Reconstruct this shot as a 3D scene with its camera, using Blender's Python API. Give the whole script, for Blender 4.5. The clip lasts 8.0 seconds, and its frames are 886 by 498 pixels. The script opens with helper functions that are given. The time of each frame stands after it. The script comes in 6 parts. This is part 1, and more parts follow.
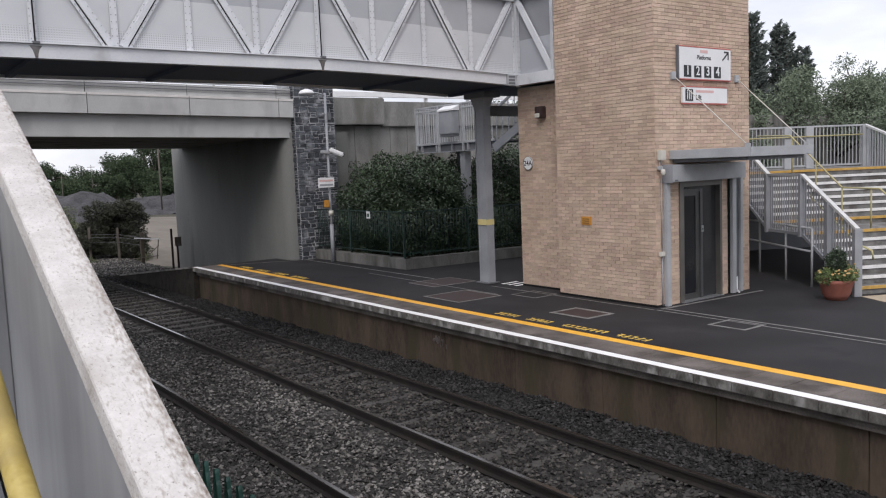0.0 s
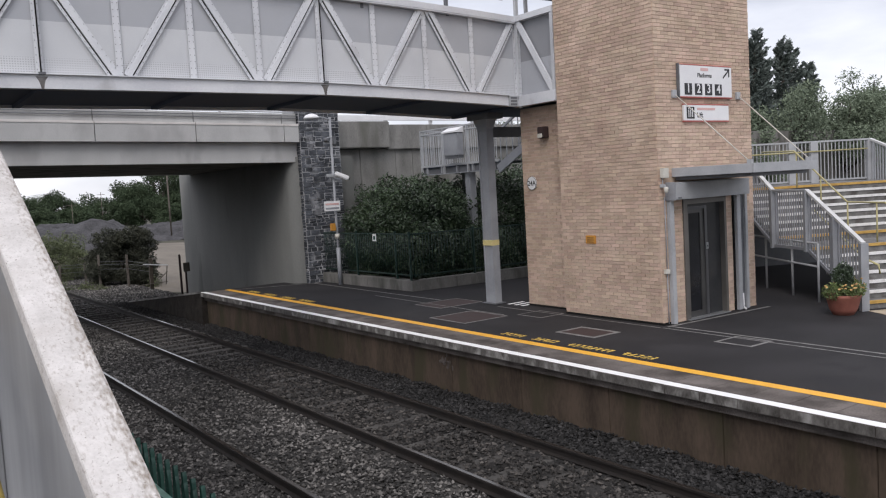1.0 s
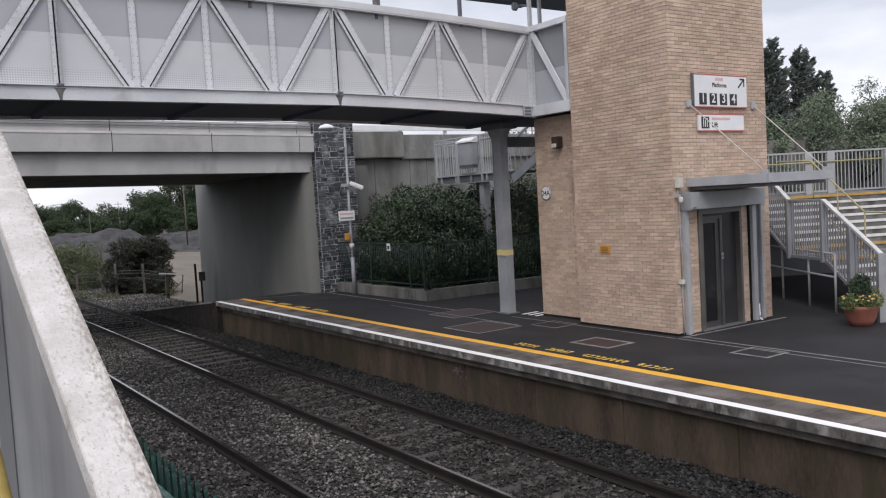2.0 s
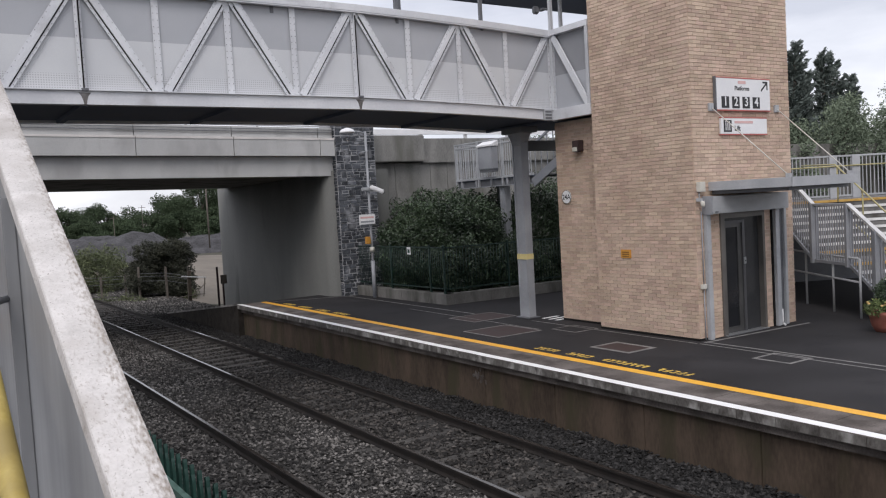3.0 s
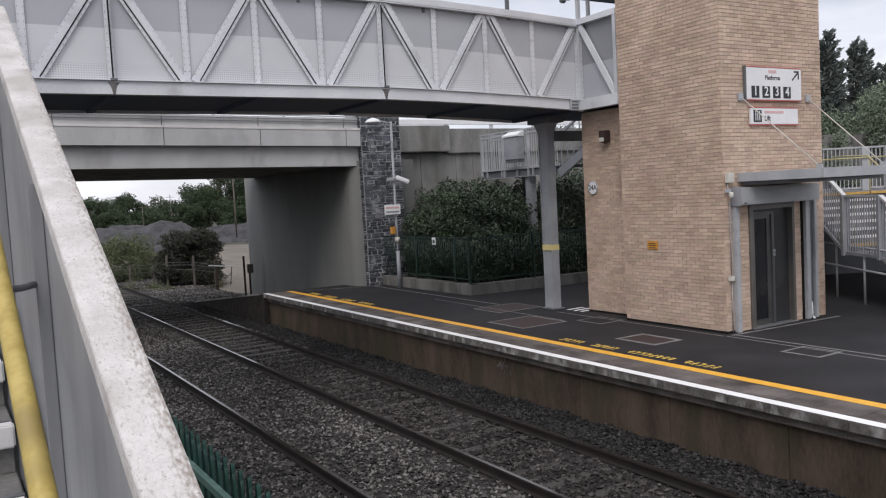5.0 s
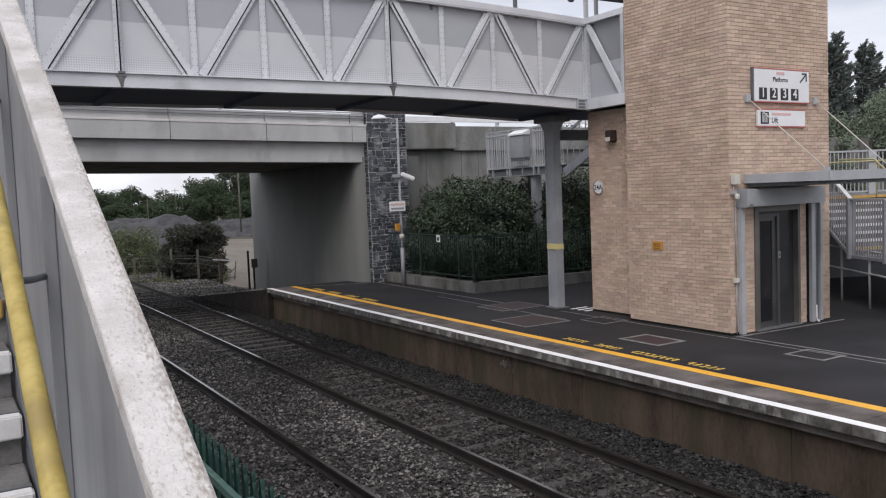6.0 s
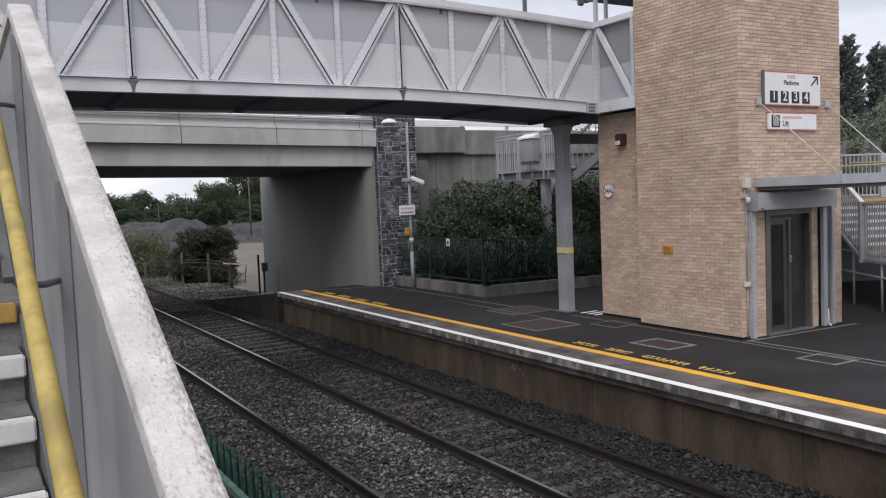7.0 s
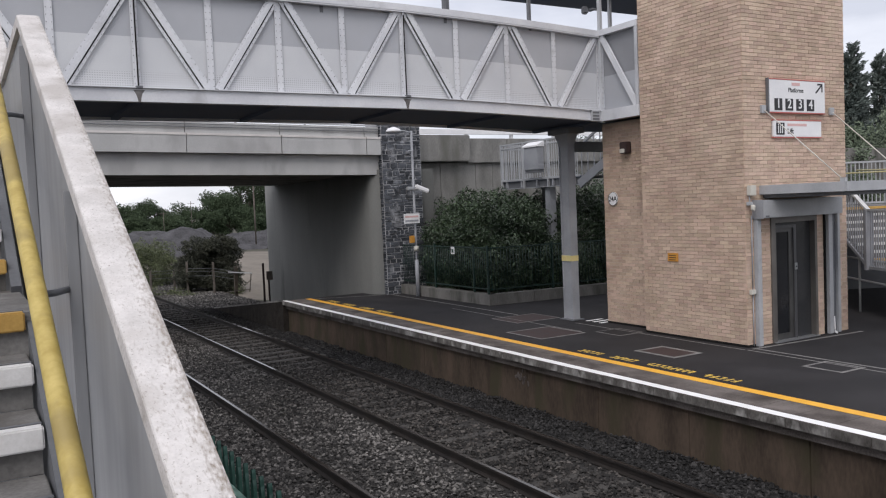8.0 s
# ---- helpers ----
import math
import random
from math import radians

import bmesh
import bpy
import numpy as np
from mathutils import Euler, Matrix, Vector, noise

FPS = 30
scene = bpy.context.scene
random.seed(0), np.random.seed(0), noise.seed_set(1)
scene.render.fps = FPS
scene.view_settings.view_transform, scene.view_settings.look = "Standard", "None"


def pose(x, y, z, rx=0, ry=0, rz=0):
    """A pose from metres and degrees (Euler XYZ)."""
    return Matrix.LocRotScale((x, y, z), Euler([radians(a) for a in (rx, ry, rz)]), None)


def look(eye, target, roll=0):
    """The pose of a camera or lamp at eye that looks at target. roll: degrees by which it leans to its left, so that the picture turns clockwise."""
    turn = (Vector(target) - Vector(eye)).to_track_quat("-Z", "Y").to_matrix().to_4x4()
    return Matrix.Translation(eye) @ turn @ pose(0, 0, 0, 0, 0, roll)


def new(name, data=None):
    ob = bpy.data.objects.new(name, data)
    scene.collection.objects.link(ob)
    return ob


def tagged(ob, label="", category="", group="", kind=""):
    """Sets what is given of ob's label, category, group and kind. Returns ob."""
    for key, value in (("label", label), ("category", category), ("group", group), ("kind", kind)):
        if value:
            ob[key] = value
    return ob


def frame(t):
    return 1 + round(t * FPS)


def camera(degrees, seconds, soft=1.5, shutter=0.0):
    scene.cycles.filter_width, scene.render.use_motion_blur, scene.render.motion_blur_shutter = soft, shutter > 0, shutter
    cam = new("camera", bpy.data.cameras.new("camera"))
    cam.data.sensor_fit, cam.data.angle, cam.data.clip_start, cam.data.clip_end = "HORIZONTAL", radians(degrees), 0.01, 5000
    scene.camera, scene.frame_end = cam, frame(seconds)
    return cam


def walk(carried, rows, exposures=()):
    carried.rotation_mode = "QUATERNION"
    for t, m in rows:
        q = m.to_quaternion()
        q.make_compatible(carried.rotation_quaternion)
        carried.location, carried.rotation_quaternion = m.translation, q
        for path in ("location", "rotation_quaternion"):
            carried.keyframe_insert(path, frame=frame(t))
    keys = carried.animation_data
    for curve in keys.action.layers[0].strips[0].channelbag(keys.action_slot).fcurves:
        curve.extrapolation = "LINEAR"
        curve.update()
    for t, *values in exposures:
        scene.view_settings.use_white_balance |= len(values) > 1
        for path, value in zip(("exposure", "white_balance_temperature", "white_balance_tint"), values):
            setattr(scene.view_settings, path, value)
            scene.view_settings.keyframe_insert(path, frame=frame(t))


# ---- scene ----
# ---- camera ----
cam = camera(56.66, 8.0, 1.15)
PATH = [
    (0, pose(-0.066, 0.091, 3.047, 84.254, 2.316, -36.543)),
    (0.5, pose(-0.028, 0.011, 3.057, 84.944, 3.497, -36.236)),
    (1, pose(-0.012, 0.004, 3.049, 85.757, 3.329, -35.984)),
    (1.5, pose(-0.009, -0.010, 3.056, 86.244, 3.341, -35.486)),
    (3, pose(0.009, -0.017, 3.054, 86.830, 3.263, -33.521)),
    (3.5, pose(0.009, -0.023, 3.056, 86.861, 3.364, -32.523)),
    (4, pose(0.027, 0.004, 3.045, 86.670, 3.487, -32.040)),
    (4.5, pose(0.025, -0.003, 3.045, 86.461, 3.404, -31.874)),
    (6, pose(0.006, 0.003, 3.048, 86.110, 2.261, -31.429)),
    (6.5, pose(0.000, 0.010, 3.046, 86.175, 2.117, -31.182)),
    (7, pose(0.000, -0.000, 3.050, 86.400, 2.320, -30.760)),
    (7.5, pose(0.003, 0.003, 3.051, 86.658, 2.446, -30.526)),
    (8, pose(-0.010, -0.004, 3.051, 86.985, 2.455, -30.453)),
]
walk(cam, PATH, ((0.0, 0.15, 6390, 14), (1.5, 0.10, 6390, 14), (3.5, 0.07, 6390, 14), (6.5, 0.06, 6390, 14), (8.0, 0.09, 6390, 14)))

# ---- daylight: overcast sky and a soft, weak sun ----
world = bpy.data.worlds.new("overcast")
scene.world = world
world.use_nodes = True
wn, wl = world.node_tree.nodes, world.node_tree.links
wn.clear()
w_out = wn.new("ShaderNodeOutputWorld")
w_bg = wn.new("ShaderNodeBackground")
w_sky = wn.new("ShaderNodeTexSky")
w_sky.sky_type, w_sky.sun_disc = "NISHITA", False
w_sky.sun_elevation, w_sky.sun_rotation = radians(48), radians(200)
w_co = wn.new("ShaderNodeTexCoord")
w_map = wn.new("ShaderNodeMapping")
w_map.inputs["Scale"].default_value = (1.0, 1.0, 3.2)
w_noise = wn.new("ShaderNodeTexNoise")
w_noise.inputs["Scale"].default_value, w_noise.inputs["Detail"].default_value = 2.6, 7
w_ramp = wn.new("ShaderNodeValToRGB")
w_ramp.color_ramp.elements[0].position, w_ramp.color_ramp.elements[0].color = 0.36, (4.2, 4.35, 4.7, 1)
w_ramp.color_ramp.elements[1].position, w_ramp.color_ramp.elements[1].color = 0.66, (7.6, 7.7, 7.85, 1)
w_mix = wn.new("ShaderNodeMixRGB")
w_mix.inputs[0].default_value = 0.9
w_bg.inputs["Strength"].default_value = 0.16
wl.new(w_co.outputs["Generated"], w_map.inputs[0])
wl.new(w_map.outputs[0], w_noise.inputs["Vector"])
wl.new(w_noise.outputs["Fac"], w_ramp.inputs[0])
wl.new(w_sky.outputs[0], w_mix.inputs[1])
wl.new(w_ramp.outputs[0], w_mix.inputs[2])
wl.new(w_mix.outputs[0], w_bg.inputs[0])
wl.new(w_bg.outputs[0], w_out.inputs[0])

sun = new("sun", bpy.data.lights.new("sun", "SUN"))
sun.data.energy, sun.data.angle, sun.data.color = 1.3, radians(30), (1.0, 0.96, 0.9)
sun.matrix_world = look((0, 0, 24), (16, 16, 0))


# ---- materials ----
def mat(name, c1, c2, rough=0.7, metal=0.0, scale=6.0, fine=60.0, bump=0.15, stretch=(1, 1, 1), vary=0.0, island=False,
        stain=None, stain_at=0.62, spec=0.5, dist=0.01, specks=None, dots=0.0, hue=0.0, skew=0.0):
    """Two tones mixed by coarse and fine noise, a fine bump, and tone changes from piece to piece."""
    m = bpy.data.materials.new(name)
    m.use_nodes = True
    n, l = m.node_tree.nodes, m.node_tree.links
    b = n["Principled BSDF"]
    co, mp = n.new("ShaderNodeTexCoord"), n.new("ShaderNodeMapping")
    mp.inputs["Scale"].default_value = stretch
    geo = n.new("ShaderNodeNewGeometry")
    l.new(geo.outputs["Position"], mp.inputs[0])
    big, small = n.new("ShaderNodeTexNoise"), n.new("ShaderNodeTexNoise")
    big.inputs["Scale"].default_value, big.inputs["Detail"].default_value = scale, 5
    small.inputs["Scale"].default_value, small.inputs["Detail"].default_value = fine, 3
    for t in (big, small):
        l.new(mp.outputs[0], t.inputs["Vector"])
    add = n.new("ShaderNodeMath")
    add.operation = "MULTIPLY_ADD"
    l.new(small.outputs["Fac"], add.inputs[0])
    add.inputs[1].default_value = 0.45
    l.new(big.outputs["Fac"], add.inputs[2])
    ramp = n.new("ShaderNodeValToRGB")
    ramp.color_ramp.elements[0].position, ramp.color_ramp.elements[0].color = 0.52, (*c1, 1)
    ramp.color_ramp.elements[1].position, ramp.color_ramp.elements[1].color = 0.92, (*c2, 1)
    l.new(add.outputs[0], ramp.inputs[0])
    colour = ramp.outputs[0]
    if stain:
        st, sr, mx = n.new("ShaderNodeTexNoise"), n.new("ShaderNodeValToRGB"), n.new("ShaderNodeMixRGB")
        st.inputs["Scale"].default_value, st.inputs["Detail"].default_value = scale * 0.45 + 0.7, 8
        l.new(mp.outputs[0], st.inputs["Vector"])
        sr.color_ramp.elements[0].position, sr.color_ramp.elements[1].position = stain_at - 0.08, stain_at + 0.06
        l.new(st.outputs["Fac"], sr.inputs[0])
        l.new(sr.outputs[0], mx.inputs[0])
        l.new(colour, mx.inputs[1])
        mx.inputs[2].default_value = (*stain, 1)
        colour = mx.outputs[0]
    if specks:
        sp_t, sp_r, sp_m = n.new("ShaderNodeTexNoise"), n.new("ShaderNodeValToRGB"), n.new("ShaderNodeMixRGB")
        sp_t.inputs["Scale"].default_value, sp_t.inputs["Detail"].default_value = 170, 6
        l.new(geo.outputs["Position"], sp_t.inputs["Vector"])
        sp_r.color_ramp.elements[0].position, sp_r.color_ramp.elements[1].position = 0.61, 0.75
        l.new(sp_t.outputs["Fac"], sp_r.inputs[0])
        l.new(sp_r.outputs[0], sp_m.inputs[0])
        l.new(colour, sp_m.inputs[1])
        sp_m.inputs[2].default_value = (*specks, 1)
        colour = sp_m.outputs[0]
    if dots:
        vo, vr, vm = n.new("ShaderNodeTexVoronoi"), n.new("ShaderNodeValToRGB"), n.new("ShaderNodeMixRGB")
        vo.inputs["Scale"].default_value, vo.inputs["Randomness"].default_value = dots, 0.0
        vo.voronoi_dimensions = "2D"
        vs, vc = n.new("ShaderNodeSeparateXYZ"), n.new("ShaderNodeCombineXYZ")
        l.new(geo.outputs["Position"], vs.inputs[0])
        l.new(vs.outputs[0], vc.inputs[0])
        l.new(vs.outputs[2], vc.inputs[1])
        l.new(vc.outputs[0], vo.inputs["Vector"])
        vr.color_ramp.elements[0].position, vr.color_ramp.elements[0].color = 0.26, (1, 1, 1, 1)
        vr.color_ramp.elements[1].position, vr.color_ramp.elements[1].color = 0.34, (0, 0, 0, 1)
        l.new(vo.outputs["Distance"], vr.inputs[0])
        l.new(vr.outputs[0], vm.inputs[0])
        l.new(colour, vm.inputs[1])
        vm.inputs[2].default_value = (0.42, 0.42, 0.435, 1)
        colour = vm.outputs[0]
    if vary:
        hsv, ma = n.new("ShaderNodeHueSaturation"), n.new("ShaderNodeMapRange")
        if island:
            l.new(geo.outputs["Random Per Island"], ma.inputs[0])
        else:
            l.new(n.new("ShaderNodeObjectInfo").outputs["Random"], ma.inputs[0])
        ma.inputs[3].default_value, ma.inputs[4].default_value = 1 - vary, 1 + vary
        if skew:
            # most pieces dark, a few much paler
            pw = n.new("ShaderNodeMath")
            pw.operation, pw.inputs[1].default_value = "POWER", skew
            l.new(ma.inputs[0].links[0].from_socket, pw.inputs[0])
            l.new(pw.outputs[0], ma.inputs[0])
            ma.inputs[4].default_value = 1 + vary * skew
        l.new(ma.outputs[0], hsv.inputs["Value"])
        if hue:
            mu, fr, mh = n.new("ShaderNodeMath"), n.new("ShaderNodeMath"), n.new("ShaderNodeMapRange")
            mu.operation, fr.operation = "MULTIPLY", "FRACT"
            mu.inputs[1].default_value = 7.31
            l.new(ma.inputs[0].links[0].from_socket, mu.inputs[0])
            l.new(mu.outputs[0], fr.inputs[0])
            l.new(fr.outputs[0], mh.inputs[0])
            mh.inputs[3].default_value, mh.inputs[4].default_value = 0.5 - hue, 0.5 + hue
            l.new(mh.outputs[0], hsv.inputs["Hue"])
        l.new(colour, hsv.inputs["Color"])
        colour = hsv.outputs[0]
    l.new(colour, b.inputs["Base Color"])
    rr = n.new("ShaderNodeMapRange")
    l.new(big.outputs["Fac"], rr.inputs[0])
    rr.inputs[3].default_value, rr.inputs[4].default_value = max(rough - 0.12, 0.05), min(rough + 0.12, 1)
    l.new(rr.outputs[0], b.inputs["Roughness"])
    b.inputs["Metallic"].default_value = metal
    b.inputs["Specular IOR Level"].default_value = spec
    if bump:
        bp = n.new("ShaderNodeBump")
        bp.inputs["Strength"].default_value, bp.inputs["Distance"].default_value = bump, dist
        l.new(add.outputs[0], bp.inputs["Height"])
        l.new(bp.outputs[0], b.inputs["Normal"])
    return m


BRICK = mat("buff_brick", (0.462, 0.342, 0.262), (0.59, 0.452, 0.357), 0.9, scale=1.6, fine=34, bump=0.9, vary=0.15, hue=0.010, spec=0.25)
BRICK_FAR = mat("buff_brick_course", (0.462, 0.342, 0.262), (0.59, 0.452, 0.357), 0.9, scale=1.6, fine=34, bump=0.9, vary=0.15, hue=0.010, spec=0.25, island=True)
MORTAR = mat("mortar", (0.52, 0.42, 0.335), (0.62, 0.515, 0.415), 0.95, scale=3, fine=120, bump=0.4)
GALV = mat("grey_painted_steel", (0.335, 0.345, 0.36), (0.43, 0.44, 0.455), 0.45, 0.0, scale=2, fine=40, bump=0.05)
# darker copy of the truss paint; the tower's shade is in the colour
TRUSS_SHADE = mat("shaded_truss_paint", (0.43, 0.44, 0.46), (0.54, 0.55, 0.57), 0.5, 0.0, scale=1.5, fine=30, bump=0.08)
GALV_C = mat("column_grey_paint", (0.25, 0.26, 0.28), (0.33, 0.34, 0.36), 0.45, 0.0, scale=2, fine=40, bump=0.05)
CONC_L = mat("pale_concrete_ledge", (0.56, 0.53, 0.51), (0.68, 0.65, 0.62), 0.85, scale=2, fine=45, bump=0.1)
GALV_D = mat("dark_grey_steel", (0.10, 0.105, 0.115), (0.15, 0.155, 0.165), 0.5, 0.0, scale=2, fine=40, bump=0.05)
TRUSS = mat("pale_grey_truss_paint", (0.57, 0.58, 0.61), (0.69, 0.70, 0.72), 0.5, 0.0, scale=1.5, fine=30, bump=0.08, stain=(0.42, 0.42, 0.43), stain_at=0.68)
SHEET = mat("pale_perforated_sheet", (0.53, 0.54, 0.56), (0.62, 0.63, 0.64), 0.5, 0.0, scale=0.8, fine=120, bump=0.2)
SHEET_M = mat("dark_grey_mesh_sheet", (0.23, 0.235, 0.25), (0.29, 0.295, 0.31), 0.55, 0.0, scale=0.8, fine=140, bump=0.2)
SHEET_D = mat("grey_mesh_sheet", (0.375, 0.385, 0.41), (0.435, 0.445, 0.47), 0.5, 0.0, scale=0.8, fine=140, bump=0.2)
SHEET_P = mat("perforated_strip", (0.56, 0.57, 0.59), (0.64, 0.65, 0.66), 0.5, scale=0.8, fine=120, bump=0.1, dots=25)
BOLT = mat("dull_bolt_head", (0.20, 0.20, 0.21), (0.30, 0.30, 0.31), 0.6, scale=3, fine=60, bump=0.0)
STAIN = mat("run_off_stain", (0.19, 0.18, 0.175), (0.34, 0.33, 0.325), 0.8, scale=9, fine=50, bump=0.1, stretch=(1, 1, 0.4), stain=(0.11, 0.10, 0.095), stain_at=0.5)
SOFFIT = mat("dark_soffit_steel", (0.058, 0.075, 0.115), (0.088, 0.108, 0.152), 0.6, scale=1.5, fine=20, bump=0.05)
CONC = mat("weathered_concrete", (0.40, 0.40, 0.395), (0.51, 0.51, 0.50), 0.85, scale=0.9, fine=45, bump=0.2, stretch=(1, 1, 0.5), stain=(0.37, 0.365, 0.36), stain_at=0.6)
# base colour lowered to hold the shade under the road bridge
CONC_A = mat("shade_darkened_abutment_concrete", (0.118, 0.12, 0.113), (0.168, 0.17, 0.16), 0.85, scale=0.7, fine=45, bump=0.12, stretch=(1, 1, 0.3), stain=(0.104, 0.106, 0.099), stain_at=0.66)
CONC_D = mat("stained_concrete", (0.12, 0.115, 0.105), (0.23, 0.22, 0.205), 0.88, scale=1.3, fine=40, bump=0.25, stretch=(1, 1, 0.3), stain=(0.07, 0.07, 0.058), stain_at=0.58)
CONC_G = mat("grey_streaked_concrete", (0.135, 0.132, 0.124), (0.27, 0.265, 0.25), 0.88, scale=1.6, fine=40, bump=0.25, stretch=(1, 1, 0.3), stain=(0.13, 0.128, 0.112), stain_at=0.60)
# near-black: soot plus the road bridge's shadow, both put into the colour
SOOT_SHADE = mat("sooty_shaded_ballast", (0.016, 0.0138, 0.012), (0.044, 0.038, 0.033), 0.95, scale=3, fine=26, bump=0.9, dist=0.05, spec=0.15)
CONC_W = mat("platform_wall_concrete", (0.050, 0.0375, 0.028), (0.108, 0.080, 0.060), 0.9, scale=2.4, fine=26, bump=0.3, stretch=(1, 1, 0.3), stain=(0.060, 0.052, 0.032), stain_at=0.60, spec=0.2)
COPING = mat("coping_concrete", (0.072, 0.061, 0.054), (0.190, 0.166, 0.154), 0.9, spec=0.2, scale=1.4, fine=40, bump=0.3, stain=(0.058, 0.050, 0.045), stain_at=0.60, vary=0.02)
ASPHALT = mat("platform_asphalt", (0.0175, 0.0165, 0.0175), (0.036, 0.034, 0.036), 0.8, scale=0.8, fine=220, bump=0.35, stain=(0.022, 0.021, 0.023), stain_at=0.6, spec=0.25)
WHITE_LINE = mat("white_edge_paint", (0.84, 0.84, 0.83), (0.94, 0.94, 0.93), 0.6, scale=4, fine=70, bump=0.15, stain=(0.50, 0.49, 0.47), stain_at=0.74)
YELLOW_LINE = mat("yellow_line_paint", (0.80, 0.40, 0.035), (0.92, 0.49, 0.055), 0.6, scale=4, fine=80, bump=0.15)
YELLOW_WORN = mat("worn_yellow_letter_paint", (0.56, 0.37, 0.06), (0.80, 0.55, 0.10), 0.7, scale=9, fine=60, bump=0.1, stain=(0.16, 0.12, 0.055), stain_at=0.60)
GREY_LINE = mat("faded_grey_line_paint", (0.12, 0.116, 0.112), (0.27, 0.26, 0.25), 0.7, scale=5, fine=60, bump=0.1)
IRON = mat("rusty_cover_iron", (0.028, 0.018, 0.0175), (0.054, 0.030, 0.028), 0.7, 0.0, scale=5, fine=60, bump=0.2)
STONE = mat("dark_wall_stone", (0.020, 0.023, 0.029), (0.098, 0.106, 0.12), 0.85, scale=2.5, fine=40, bump=0.6, vary=0.45, dist=0.02, stain=(0.30, 0.305, 0.32), stain_at=0.66)
STONE_M = mat("stone_wall_mortar", (0.30, 0.305, 0.315), (0.46, 0.46, 0.47), 0.95, scale=3, fine=50, bump=0.3)
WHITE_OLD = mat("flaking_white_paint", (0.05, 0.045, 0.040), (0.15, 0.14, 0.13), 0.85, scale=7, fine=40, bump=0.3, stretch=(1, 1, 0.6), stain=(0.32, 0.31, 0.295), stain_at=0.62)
# ballast stone with the shade at the platform wall put into its colour
BALLAST_D = mat("shaded_ballast_stone", (0.012, 0.0112, 0.011), (0.030, 0.0285, 0.028), 0.85, scale=0.6, fine=20, bump=0.3, vary=0.75, island=True, skew=2.3)
# black for thin dark lines, including the painted shadow line of the braces
BLACK_STRIP = mat("black_strip", (0.008, 0.0078, 0.0075), (0.018, 0.017, 0.016), 0.9, scale=3, fine=40, bump=0.2, spec=0.2)
KERB = mat("weathered_kerb_concrete", (0.17, 0.16, 0.15), (0.30, 0.285, 0.27), 0.9, scale=2.2, fine=50, bump=0.3, stain=(0.10, 0.095, 0.09), stain_at=0.55)
BALLAST = mat("ballast_bed", (0.010, 0.009, 0.0085), (0.036, 0.033, 0.030), 0.95, scale=3, fine=26, bump=0.9, dist=0.05)
BALLAST_B = mat("brown_ballast_stone", (0.021, 0.0185, 0.0165), (0.062, 0.056, 0.051), 0.9, scale=0.6, fine=20, bump=0.3, vary=0.72, island=True, skew=2.3)
BALLAST_S = mat("ballast_stone", (0.040, 0.037, 0.034), (0.128, 0.120, 0.112), 0.9, scale=0.6, fine=20, bump=0.3, vary=0.72, island=True, skew=2.3)
RAIL_SIDE = mat("rusted_rail_steel", (0.008, 0.006, 0.0055), (0.020, 0.015, 0.012), 0.85, 0.0, scale=3, fine=60, bump=0.2)
RAIL_TOP = mat("polished_rail_head", (0.026, 0.021, 0.018), (0.05, 0.042, 0.037), 0.09, 0.0, scale=2, fine=60, bump=0.0, stretch=(4, 0.3, 1), spec=0.5)
SLEEPER = mat("concrete_sleeper", (0.04, 0.037, 0.034), (0.08, 0.074, 0.068), 0.9, scale=2, fine=50, bump=0.3, vary=0.2)
EARTH = mat("rough_ground", (0.03, 0.027, 0.018), (0.075, 0.066, 0.045), 0.95, scale=0.5, fine=5, bump=0.8, dist=0.1, stain=(0.045, 0.044, 0.026), stain_at=0.52)
CAP = mat("worn_white_parapet_cap", (0.49, 0.465, 0.445), (0.66, 0.63, 0.61), 0.75, scale=14, fine=130, bump=0.5, stain=(0.44, 0.41, 0.385), stain_at=0.58, specks=(0.24, 0.215, 0.19))


